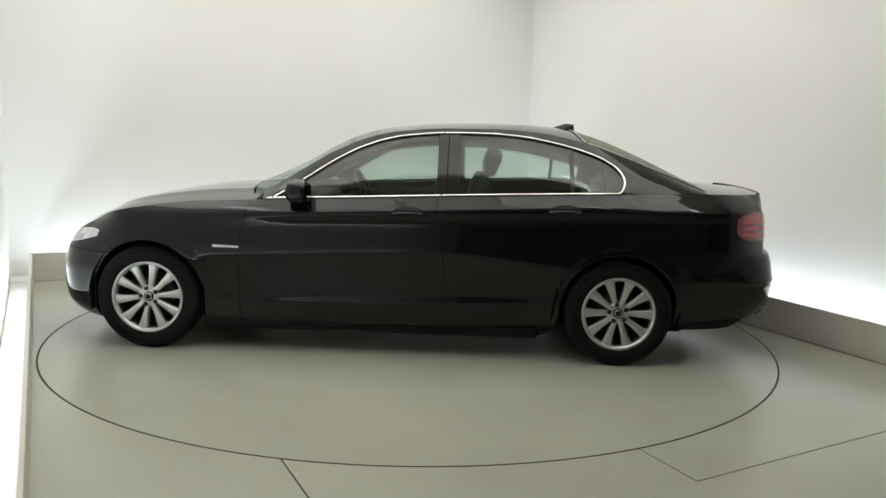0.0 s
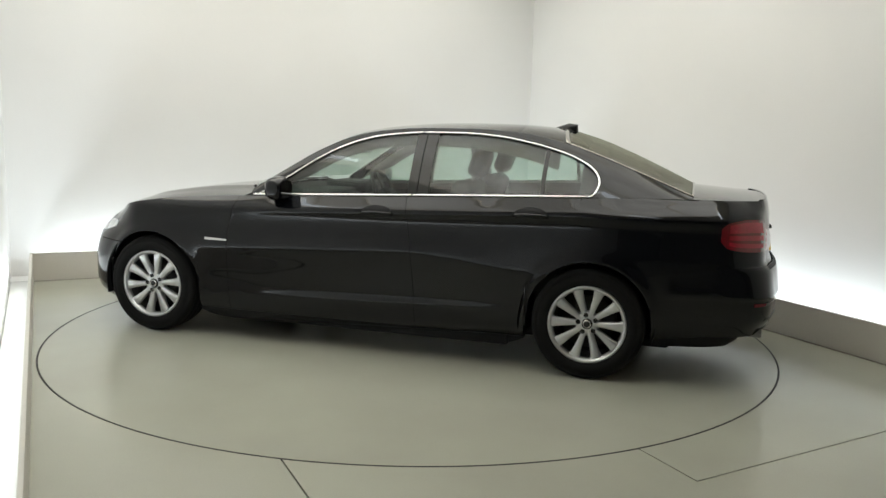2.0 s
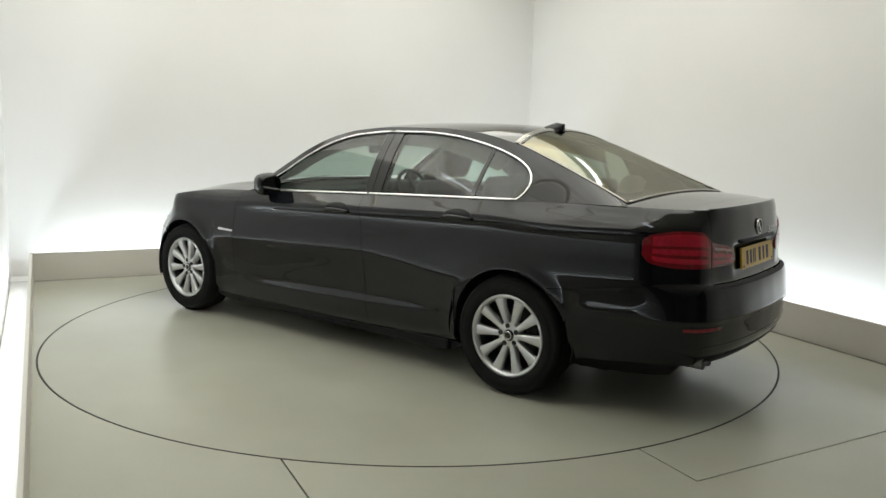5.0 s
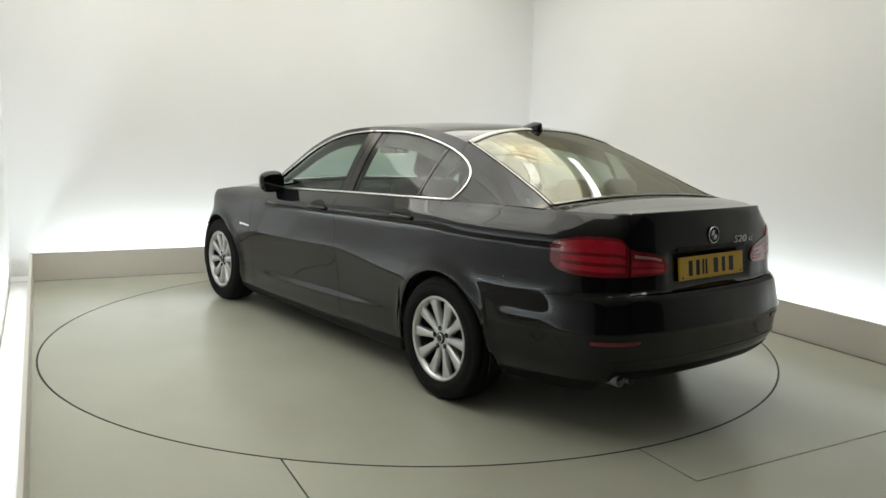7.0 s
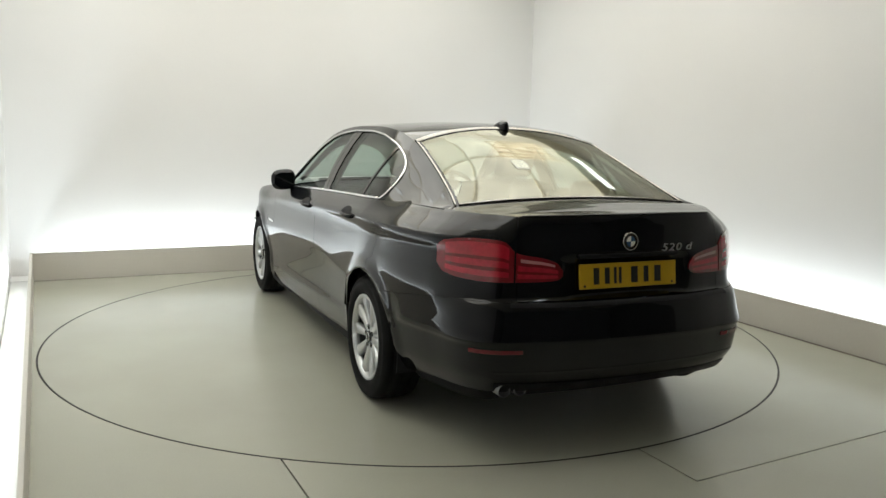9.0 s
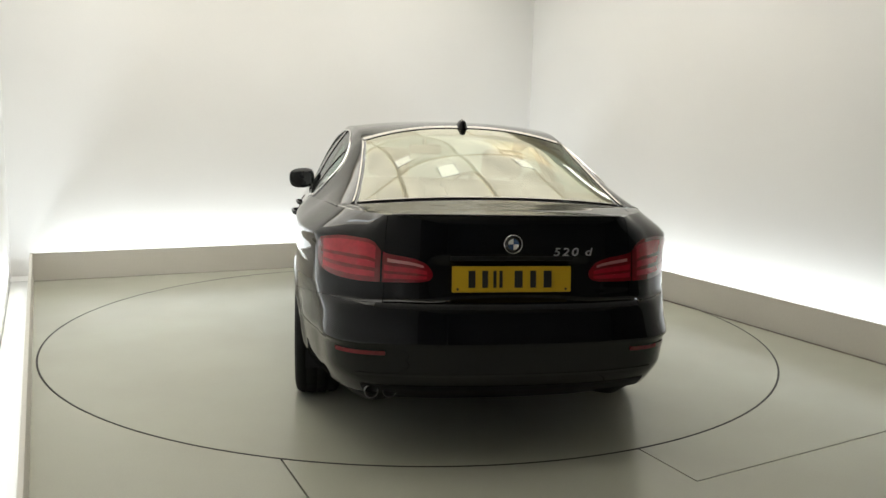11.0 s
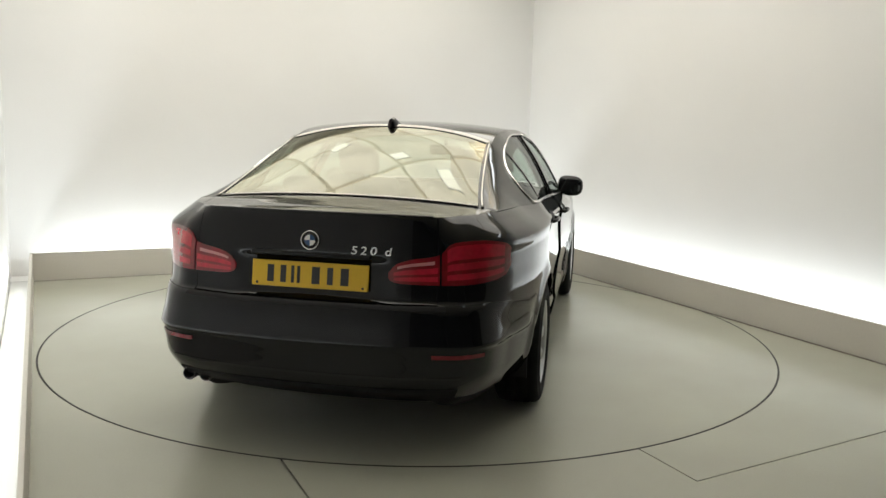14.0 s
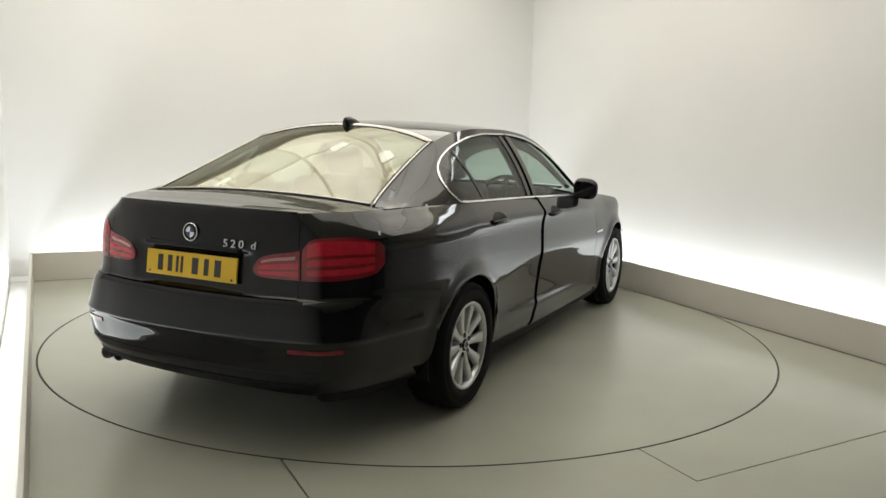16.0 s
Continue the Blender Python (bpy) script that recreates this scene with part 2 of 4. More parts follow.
REAR_GLASS = pane("tinted heat-reflecting rear glass", (0.32, 0.37, 0.33), 0.225, 0.035, (1.0, 0.98, 0.82), 0.34)
GLASS = pane("green tinted car glass", (0.58, 0.68, 0.63), 0.055)
CHROME = surface("polished chrome trim", (0.80, 0.80, 0.80), 0.12, metal=1.0, vary=0.02)
ALLOY = surface("silver painted alloy", (0.56, 0.57, 0.58), 0.32, metal=0.8, vary=0.04, fine=200)
RUBBER = surface("black tyre rubber", (0.008, 0.008, 0.008), 0.85, spec=0.2, vary=0.1, scale=20, bump=0.2, fine=150)
PLASTIC = surface("matt black plastic", (0.010, 0.010, 0.011), 0.55, vary=0.05, spec=0.2, bump=0.1, fine=300)
GLOSS_BLACK = surface("gloss black plastic", (0.008, 0.008, 0.009), 0.12, vary=0.02)
LINING = surface("grey headlining cloth", (0.14, 0.133, 0.12), 0.9, bump=0.2, fine=400)
CLOTH = surface("dark grey seat leather", (0.034, 0.032, 0.030), 0.5, bump=0.15, fine=250)
RED = surface("red lamp glass", (0.21, 0.004, 0.012), 0.12, vary=0.12, scale=30, fine=250, coat=1.0)
DIM_RED = surface("dark red reflector", (0.16, 0.004, 0.010), 0.25, vary=0.1, scale=30, coat=0.5)
RED_BAR = surface("bright red lamp element", (0.50, 0.010, 0.030), 0.18, vary=0.1, scale=30, coat=1.0)
CLEAR_LAMP = surface("pale reversing lamp glass", (0.55, 0.20, 0.22), 0.15, vary=0.06, scale=25, coat=1.0)
HEAD_GLASS = surface("clear headlamp glass", (0.62, 0.65, 0.68), 0.10, vary=0.15, scale=16, coat=1.0)
PLATE = surface("yellow reflective plate", (0.68, 0.43, 0.018), 0.35, vary=0.04)
INK = surface("black plate ink", (0.02, 0.02, 0.02), 0.5)
MIRROR = surface("dim mirror glass", (0.20, 0.21, 0.22), 0.04, metal=1.0, vary=0.01)
STEEL = surface("sooty exhaust steel", (0.26, 0.26, 0.26), 0.38, metal=1.0)
DISC = surface("rust-dulled brake disc", (0.07, 0.065, 0.06), 0.5, metal=0.8)
BARREL = surface("brake-dusted rim barrel", (0.10, 0.10, 0.10), 0.5, metal=0.6)
EDGE = surface("dark glossy edge moulding", (0.36, 0.35, 0.33), 0.16, metal=1.0, vary=0.05)
LETTER = surface("satin chrome letters", (0.62, 0.62, 0.62), 0.35, metal=0.7)
BLUE = surface("blue enamel", (0.05, 0.10, 0.21), 0.2)


def ease(pairs):
    """A smooth curve through rising or falling pairs, with no overshoot."""
    p = sorted(pairs)
    xs, ys = np.array([a for a, _ in p], float), np.array([b for _, b in p], float)
    h, d = np.diff(xs), np.diff(ys) / np.diff(xs)
    m = np.zeros(len(xs))
    m[0], m[-1] = d[0], d[-1]
    for i in range(1, len(xs) - 1):
        if d[i - 1] * d[i] > 0:
            w1, w2 = 2 * h[i] + h[i - 1], h[i] + 2 * h[i - 1]
            m[i] = (w1 + w2) / (w1 / d[i - 1] + w2 / d[i])

    def f(x):
        x = min(max(x, xs[0]), xs[-1])
        i = min(max(int(np.searchsorted(xs, x)) - 1, 0), len(xs) - 2)
        t = (x - xs[i]) / h[i]
        return float((1 + 2 * t) * (1 - t) ** 2 * ys[i] + t * (1 - t) ** 2 * h[i] * m[i] + t * t * (3 - 2 * t) * ys[i + 1] + t * t * (t - 1) * h[i] * m[i + 1])
    return f


# half the plan of the body at its widest, from the nose round the side to the tail
PLAN = [(2.278, -0.2), (2.285, 0.0), (2.268, 0.25), (2.215, 0.48), (2.105, 0.69), (1.95, 0.815), (1.72, 0.892), (1.484, 0.920), (1.1, 0.921), (0.6, 0.920), (0.0, 0.922),
        (-0.7, 0.925), (-1.2, 0.934), (-1.484, 0.938), (-1.8, 0.918), (-2.05, 0.872), (-2.26, 0.807), (-2.40, 0.722), (-2.492, 0.598), (-2.546, 0.39), (-2.566, 0.15), (-2.569, 0.0), (-2.566, -0.15)]


def plan_curve():
    pts, out = [Vector((x, y)) for x, y in PLAN], []
    for i in range(1, len(pts) - 2):
        a, b, c, d = pts[i - 1:i + 3]
        for k in range(24):
            t = k / 24
            out.append(0.5 * ((2 * b) + (c - a) * t + (2 * a - 5 * b + 4 * c - d) * t * t + (3 * b - a - 3 * c + d) * t ** 3))
    out.append(pts[-2])
    xy = np.array([(p.x, p.y) for p in out])
    xy[0, 1] = xy[-1, 1] = 0.0
    s = np.concatenate([[0], np.cumsum(np.hypot(*np.diff(xy, axis=0).T))])
    t = np.gradient(xy, s, axis=0)
    n = np.stack([-t[:, 1], t[:, 0]], 1)
    n /= np.linalg.norm(n, axis=1)[:, None]
    if n[len(n) // 2, 1] < 0:
        n = -n
    return s, xy, n


PS, PXY, PN = plan_curve()
S_END = float(PS[-1])
s_at = lambda x: float(np.interp(-x, -PXY[:, 0], PS))            # how far along the plan a place x is
s_tail = lambda y: float(np.interp(-y, -PXY[len(PS) // 2:, 1], PS[len(PS) // 2:]))   # the same on the tail, by y
x_of = lambda s: float(np.interp(s, PS, PXY[:, 0]))
SLOPE = 0.040
lift = lambda x: SLOPE * min(max(x, -1.4), 1.4)
WHEELS = (1.484, -1.484)
HUB, ARCH = 0.330, 0.368


def station(x, pairs, real=False):
    k = lift(x) if real else 0.0
    return ease([(z + k, o) for z, o in pairs])


DOOR = [(0.14, -0.15), (0.18, -0.075), (0.24, -0.040), (0.31, -0.031), (0.43, -0.025), (0.52, -0.018), (0.60, -0.010), (0.652, -0.0020), (0.668, 0.0), (0.684, -0.0008), (0.70, -0.0020), (0.72, -0.0036), (0.75, -0.0062), (0.80, -0.0104), (0.835, -0.0115), (0.875, -0.0085), (0.905, -0.003), (0.914, -0.003),
        (0.924, -0.006), (0.94, -0.018), (0.97, -0.043), (1.0, -0.068), (1.03, -0.094)]
WING = [(0.14, -0.13), (0.20, -0.07), (0.30, -0.04), (0.42, -0.035), (0.55, -0.018), (0.64, -0.003), (0.665, 0.0), (0.684, -0.0008), (0.70, -0.0022), (0.72, -0.0046), (0.75, -0.009), (0.82, -0.017), (0.88, -0.019), (0.92, -0.030), (0.96, -0.062), (0.99, -0.105), (1.03, -0.18)]
NOSE = [(0.14, -0.14), (0.20, -0.06), (0.26, -0.015), (0.34, 0.0), (0.48, 0.0), (0.56, -0.015), (0.62, -0.035), (0.68, -0.075), (0.72, -0.11), (0.78, -0.16), (0.85, -0.24)]
QUARTER = [(0.14, -0.14), (0.24, -0.06), (0.32, -0.026), (0.45, -0.012), (0.58, -0.001), (0.66, 0.0), (0.72, -0.003), (0.78, -0.007), (0.84, -0.008), (0.885, -0.003), (0.905, -0.002), (0.925, -0.016), (0.955, -0.050), (0.985, -0.090), (1.01, -0.122), (1.04, -0.17)]
CORNER = [(0.20, -0.16), (0.26, -0.08), (0.32, -0.03), (0.40, 0.015), (0.47, 0.024), (0.515, 0.029), (0.530, 0.034), (0.55, 0.029), (0.58, 0.023), (0.62, 0.016), (0.66, 0.006), (0.69, -0.008), (0.71, -0.030), (0.78, -0.040), (0.86, -0.046), (0.94, -0.058), (0.99, -0.078), (1.03, -0.110), (1.06, -0.145), (1.09, -0.20)]
TAIL = [(0.20, -0.17), (0.26, -0.10), (0.29, -0.07), (0.33, -0.03), (0.38, -0.006), (0.46, 0.002), (0.515, 0.009), (0.530, 0.014), (0.55, 0.010), (0.58, 0.005), (0.62, -0.001), (0.66, -0.009), (0.688, -0.022), (0.704, -0.044), (0.715, -0.057), (0.76, -0.060), (0.86, -0.066), (0.93, -0.074), (0.97, -0.080), (1.00, -0.084), (1.022, -0.086), (1.042, -0.090), (1.06, -0.096), (1.08, -0.106)]
STATIONS = [(0.0, station(2.3, NOSE, True)), (s_at(2.05), station(2.05, NOSE, True)), (s_at(1.60), station(1.5, WING)), (s_at(1.25), station(1.2, WING)), (s_at(0.55), station(0.5, DOOR)), (s_at(-1.25), station(-1.2, DOOR)),
            (s_at(-1.75), station(-1.7, QUARTER)), (s_at(-2.15), station(-2.1, QUARTER)), (s_tail(0.70), station(-2.4, CORNER, True)), (s_tail(0.50), station(-2.5, TAIL, True)), (S_END, station(-2.5, TAIL, True))]


def inset(s, z):
    x = x_of(s)
    zz = z + lift(x)
    bend = lambda a, b, k: (lambda t: t * t * (3 - 2 * t))(min(1.0, max(0.0, (k - a) / (b - a))))
    zz += 0.10 * bend(0.3, 1.2, -x) * (1 - bend(1.25, 1.7, -x)) * bend(0.36, 0.55, z) * (1 - bend(0.62, 0.90, z))   # the side crease dips to the rear wheel
    for (a, f), (b, g) in zip(STATIONS, STATIONS[1:]):
        if s <= b:
            t = (s - a) / (b - a)
            t = t * t * (3 - 2 * t)
            o = f(zz) * (1 - t) + g(zz) * t
            break
    else:
        o = STATIONS[-1][1](zz)
    zf = 0.345 - 0.03 * x                                # flare low on the doors
    o = o + 0.010 * math.exp(-((z - zf) / (0.022 if z > zf else 0.05)) ** 2) * max(0.0, 1 - ((x + 0.15) / 0.95) ** 2) ** 0.8
    k = min(1.0, max(0.0, (-1.86 - x) / 0.08)) * min(1.0, max(0.0, (x + 2.52) / 0.2))
    o = o + k * 0.011 * math.exp(-((z - 0.528) / (0.060 if z > 0.528 else 0.012)) ** 2)   # crease of the bumper's flank
    for w in WHEELS:                                     # rolled lips of the wheel arches
        d = math.hypot(x - w, z - HUB)
        if s_at(2.2) < s < s_at(-2.3):
            o = o + 0.013 * math.exp(-((d - ARCH - 0.010) / 0.040) ** 2)
    return o


def skin(s, z, out=0.0):
    """A place on the body's side, s along the plan and z up."""
    o = inset(s, z) + out
    x, y = np.interp(s, PS, PXY[:, 0]), np.interp(s, PS, PXY[:, 1])
    nx, ny = np.interp(s, PS, PN[:, 0]), np.interp(s, PS, PN[:, 1])
    k = math.hypot(nx, ny)
    y = y + ny / k * o
    return Vector((x + nx / k * o, y if 1e-6 < s < S_END - 1e-6 else 0.0, z))


TOP = ease([(2.33, 0.655), (2.25, 0.685), (2.1, 0.748), (1.9, 0.821), (1.6, 0.892), (1.2, 0.943), (0.8, 0.966), (0.4, 0.985), (0.0, 1.002), (-0.7, 1.032), (-1.4, 1.058), (-1.8, 1.070), (-2.1, 1.073), (-2.3, 1.069), (-2.40, 1.068), (-2.46, 1.067), (-2.51, 1.068), (-2.54, 1.071), (-2.6, 1.076)])
ztop = lambda s: TOP(x_of(s))
BUMPER_LINE = ease([(-1.70, 0.627), (-1.9, 0.652), (-2.15, 0.685), (-2.35, 0.700), (-2.6, 0.700)])


def arch(x, base, r=ARCH):
    for w in WHEELS:
        if abs(x - w) < r:
            base = max(base, HUB + math.sqrt(r * r - (x - w) ** 2))
    return base


def grid(bm, f, nu, nv, side=1):
    rows = []
    for j in range(nv + 1):
        row = []
        for i in range(nu + 1):
            p = f(i / nu, j / nv)
            row.append(bm.verts.new((p[0], p[1] * side, p[2])))
        rows.append(row)
    for j in range(nv):
        for i in range(nu):
            bm.faces.new((rows[j][i], rows[j][i + 1], rows[j + 1][i + 1], rows[j + 1][i]))
    return rows


def clean(bm):
    bmesh.ops.remove_doubles(bm, verts=bm.verts, dist=0.0004)


def sheet(name, f, nu, nv, material, parent, side=1, thick=0.012, label="", both=False, warp=None):
    """A panel of sheet metal or glass on a curved patch; the wrong side follows the inside of the car."""
    bm = bmesh.new()
    grid(bm, f, nu, nv, side)
    if both:
        grid(bm, f, nu, nv, -side)
    clean(bm)
    if warp is not None:
        for v in bm.verts:
            v.co = warp @ v.co
    bmesh.ops.recalc_face_normals(bm, faces=bm.faces)
    score = 0.0
    for face in bm.faces:
        c = face.calc_center_median()
        score += face.normal.dot(Vector((c.x * 0.25, c.y, (c.z - 0.55) * 2))) * face.calc_area()
    if score < 0:
        bmesh.ops.reverse_faces(bm, faces=bm.faces)
    for e in bm.edges:
        e.smooth = not e.is_boundary
    me = bpy.data.meshes.new(name)
    bm.to_mesh(me)
    bm.free()
    me.materials.append(material)
    for p in me.polygons:
        p.use_smooth = True
    ob = new(name, me)
    ob.parent = parent
    if thick:
        mod = ob.modifiers.new("thickness", "SOLIDIFY")
        mod.thickness, mod.offset = thick, -1.0
        mod = ob.modifiers.new("shading", "WEIGHTED_NORMAL")
        mod.weight, mod.keep_sharp = 100, True
    if label:
        ob["label"] = label
    return ob


def strip(bm, points, normals, wide, deep):
    """A moulded strip with a rounded section along a run of places."""
    n, ring = len(points), []
    for i in range(n):
        t = (points[min(i + 1, n - 1)] - points[max(i - 1, 0)]).normalized()
        up = normals[i].normalized()
        b = t.cross(up).normalized()
        ring.append([bm.verts.new(points[i] + b * (wide / 2 * math.cos(a)) + up * (deep * math.sin(a))) for a in [math.tau * k / 8 for k in range(8)]])
    for i in range(n - 1):
        for k in range(8):
            bm.faces.new((ring[i][k], ring[i][(k + 1) % 8], ring[i + 1][(k + 1) % 8], ring[i + 1][k]))
    bm.faces.new(ring[0]), bm.faces.new(ring[-1][::-1])


def turned(bm, profile, steps):
    """Turn a profile of (radius, place along the axis) round the y axis."""
    rings = []
    for k in range(steps):
        a = math.tau * k / steps
        rings.append([bm.verts.new((r * math.cos(a), y, r * math.sin(a))) for r, y in profile])
    for k in range(steps):
        for i in range(len(profile) - 1):
            bm.faces.new((rings[k][i], rings[k][i + 1], rings[(k + 1) % steps][i + 1], rings[(k + 1) % steps][i]))
    bmesh.ops.remove_doubles(bm, verts=bm.verts, dist=1e-5)


# the cabin above the waist
RAIL_Z = ease([(0.80, 0.985), (0.66, 1.075), (0.5, 1.175), (0.3, 1.290), (0.1, 1.372), (-0.1, 1.415), (-0.4, 1.438), (-0.7, 1.440), (-1.0, 1.420), (-1.25, 1.370), (-1.5, 1.285), (-1.75, 1.190), (-2.0, 1.092), (-2.1, 1.050)])
RAIL_Y = ease([(0.80, 0.800), (0.5, 0.728), (0.3, 0.688), (0.1, 0.650), (-0.1, 0.625), (-0.4, 0.602), (-0.8, 0.586), (-1.15, 0.580), (-1.35, 0.585), (-1.5, 0.598), (-1.75, 0.626), (-2.0, 0.668), (-2.1, 0.70)])
ROOF_Z = ease([(1.05, 1.000), (0.9, 1.055), (0.76, 1.115), (0.586, 1.200), (0.422, 1.293), (0.259, 1.372), (0.096, 1.423), (-0.147, 1.457), (-0.39, 1.473), (-0.67, 1.479), (-0.91, 1.475), (-1.13, 1.460), (-1.355, 1.408), (-1.6, 1.316), (-1.8, 1.226), (-2.01, 1.122), (-2.1, 1.074)])
DLO_Z = ease([(0.70, 0.972), (0.60, 1.030), (0.498, 1.096), (0.298, 1.226), (0.154, 1.301), (0.011, 1.352), (-0.132, 1.382), (-0.418, 1.405), (-0.631, 1.406), (-0.845, 1.392), (-1.058, 1.356), (-1.273, 1.298), (-1.40, 1.243), (-1.465, 1.196), (-1.495, 1.150), (-1.505, 1.10), (-1.507, 1.062)])
BELT = lambda x: TOP(x) + 0.006
HOOK = ease([(-1.436, 1.062), (-1.464, 1.067), (-1.477, 1.077), (-1.487, 1.090), (-1.4945, 1.105), (-1.499, 1.130), (-1.508, 1.17)])


def cabin(x, t, out=0.0):
    """A place on the cabin's side: t = 0 at the waist, 1 at the roof rail."""
    low = skin(s_at(x), TOP(x))
    a, b = Vector((low.y, low.z)), Vector((RAIL_Y(x), RAIL_Z(x)))
    p = a.lerp(b, t)
    n = Vector((b.y - a.y, a.x - b.x)).normalized()
    if n.x < 0:
        n = -n
    h = (b - a).length
    p += n * (0.045 * h * 4 * t * (1 - t) + out)
    return Vector((x, p.x, p.y))


def cabin_z(x, z, out=0.0):
    lo, hi = TOP(x), RAIL_Z(x)
    return cabin(x, (z - lo) / max(hi - lo, 1e-3), out)


def over(xc, xe, h, out=0.0):
    """A place on the roof or a screen: h = -1 .. 1 across; xc and xe: its place at the middle and at the edge."""
    k = abs(h) ** 2.3
    return Vector((xc * (1 - h * h) + xe * h * h, RAIL_Y(xe) * h, ROOF_Z(xc) * (1 - k) + RAIL_Z(xe) * k + out))


def build_wheel(parent):
    bm = bmesh.new()
    turned(bm, [(0.205, -0.10), (0.212, 0.0), (0.214, 0.075), (0.222, 0.094), (0.230, 0.100), (0.230, 0.104), (0.221, 0.107), (0.212, 0.101), (0.203, 0.080), (0.202, 0.070), (0.206, 0.068)], 64)
    wheel = part("wheel", bm, ALLOY, parent, "silver ten-spoke alloy wheel")
    bm = bmesh.new()
    turned(bm, [(0.215, -0.105), (0.26, -0.118), (0.30, -0.116), (0.324, -0.100), (0.331, -0.06), (0.326, -0.056), (0.326, -0.048), (0.332, -0.044), (0.333, -0.002), (0.327, 0.0), (0.327, 0.008), (0.333, 0.010), (0.332, 0.052), (0.326, 0.056), (0.326, 0.064), (0.331, 0.068), (0.324, 0.092), (0.312, 0.107), (0.300, 0.111), (0.296, 0.108),
                (0.285, 0.115), (0.262, 0.118), (0.240, 0.110), (0.228, 0.1), (0.215, 0.09)], 72)
    part("tyre", bm, RUBBER, wheel, "black rubber tyre with plain sidewall")
    me = None
    for k in range(10):
        m = pose(0, 0, 0, 0, 36 * k + 9, 0)
        if me is None:
            bm = bmesh.new()
            rows = []
            for r, w, y, d in ((0.038, 0.0125, 0.080, 0.05), (0.07, 0.0150, 0.081, 0.045), (0.11, 0.0186, 0.084, 0.038), (0.15, 0.0230, 0.089, 0.032), (0.185, 0.0275, 0.093, 0.03), (0.208, 0.0350, 0.092, 0.03)):
                rows.append([bm.verts.new(c) for c in ((-w, y - d, r), (-w, y - 0.006, r), (-w * 0.62, y, r), (0, y - 0.0015, r), (w * 0.62, y, r), (w, y - 0.006, r), (w, y - d, r))])
            for a, b in zip(rows, rows[1:]):
                for i in range(6):
                    bm.faces.new((a[i], a[i + 1], b[i + 1], b[i]))
            ob = part("spoke", bm, ALLOY, wheel, at=m)
            me = ob.data
        else:
            ob = new("spoke", me)
            ob.parent, ob.matrix_basis = wheel, m
    bm = bmesh.new()
    turned(bm, [(0.0, 0.0785), (0.028, 0.0785), (0.060, 0.080), (0.070, 0.074), (0.072, 0.03)], 40)
    part("hub", bm, ALLOY, wheel)
    bm = bmesh.new()
    turned(bm, [(0.0, 0.089), (0.020, 0.088), (0.030, 0.085), (0.033, 0.078)], 32)
    part("centre_cap", bm, GLOSS_BLACK, wheel, "round black centre cap")
    bm = bmesh.new()
    turned(bm, [(0.019, 0.0895), (0.022, 0.091), (0.024, 0.0885)], 24)
    part("cap_ring", bm, CHROME, wheel)
    for k in range(5):
        bm = bmesh.new()
        turned(bm, [(0.0, 0.0815), (0.010, 0.0815), (0.0135, 0.0835), (0.0145, 0.079)], 12)
        part("wheel_bolt", bm, GLOSS_BLACK, wheel, at=pose(0.053 * math.sin(math.tau * k / 5), 0, 0.053 * math.cos(math.tau * k / 5)))
    bm = bmesh.new()
    turned(bm, [(0.06, 0.018), (0.155, 0.018), (0.155, -0.004), (0.06, -0.004)], 48)
    part("brake_disc", bm, DISC, wheel)
    bm = bmesh.new()
    box(bm, (-0.165, -0.03, -0.06), (-0.09, 0.04, 0.07), bevel=0.012)
    part("brake_caliper", bm, PLASTIC, wheel)
    bm = bmesh.new()
    turned(bm, [(0.2035, 0.072), (0.200, 0.03), (0.196, -0.10), (0.205, -0.10)], 64)
    part("rim_barrel", bm, BARREL, wheel)
    bm = bmesh.new()
    turned(bm, [(0.0, -0.06), (0.2, -0.06)], 32)
    part("dust_shield", bm, PLASTIC, wheel)
    return wheel


def copy_part(ob, m):
    """A copy of a part with its pieces, under the same thing."""
    made = copy_thing(ob, m)
    made.parent = ob.parent
    return made


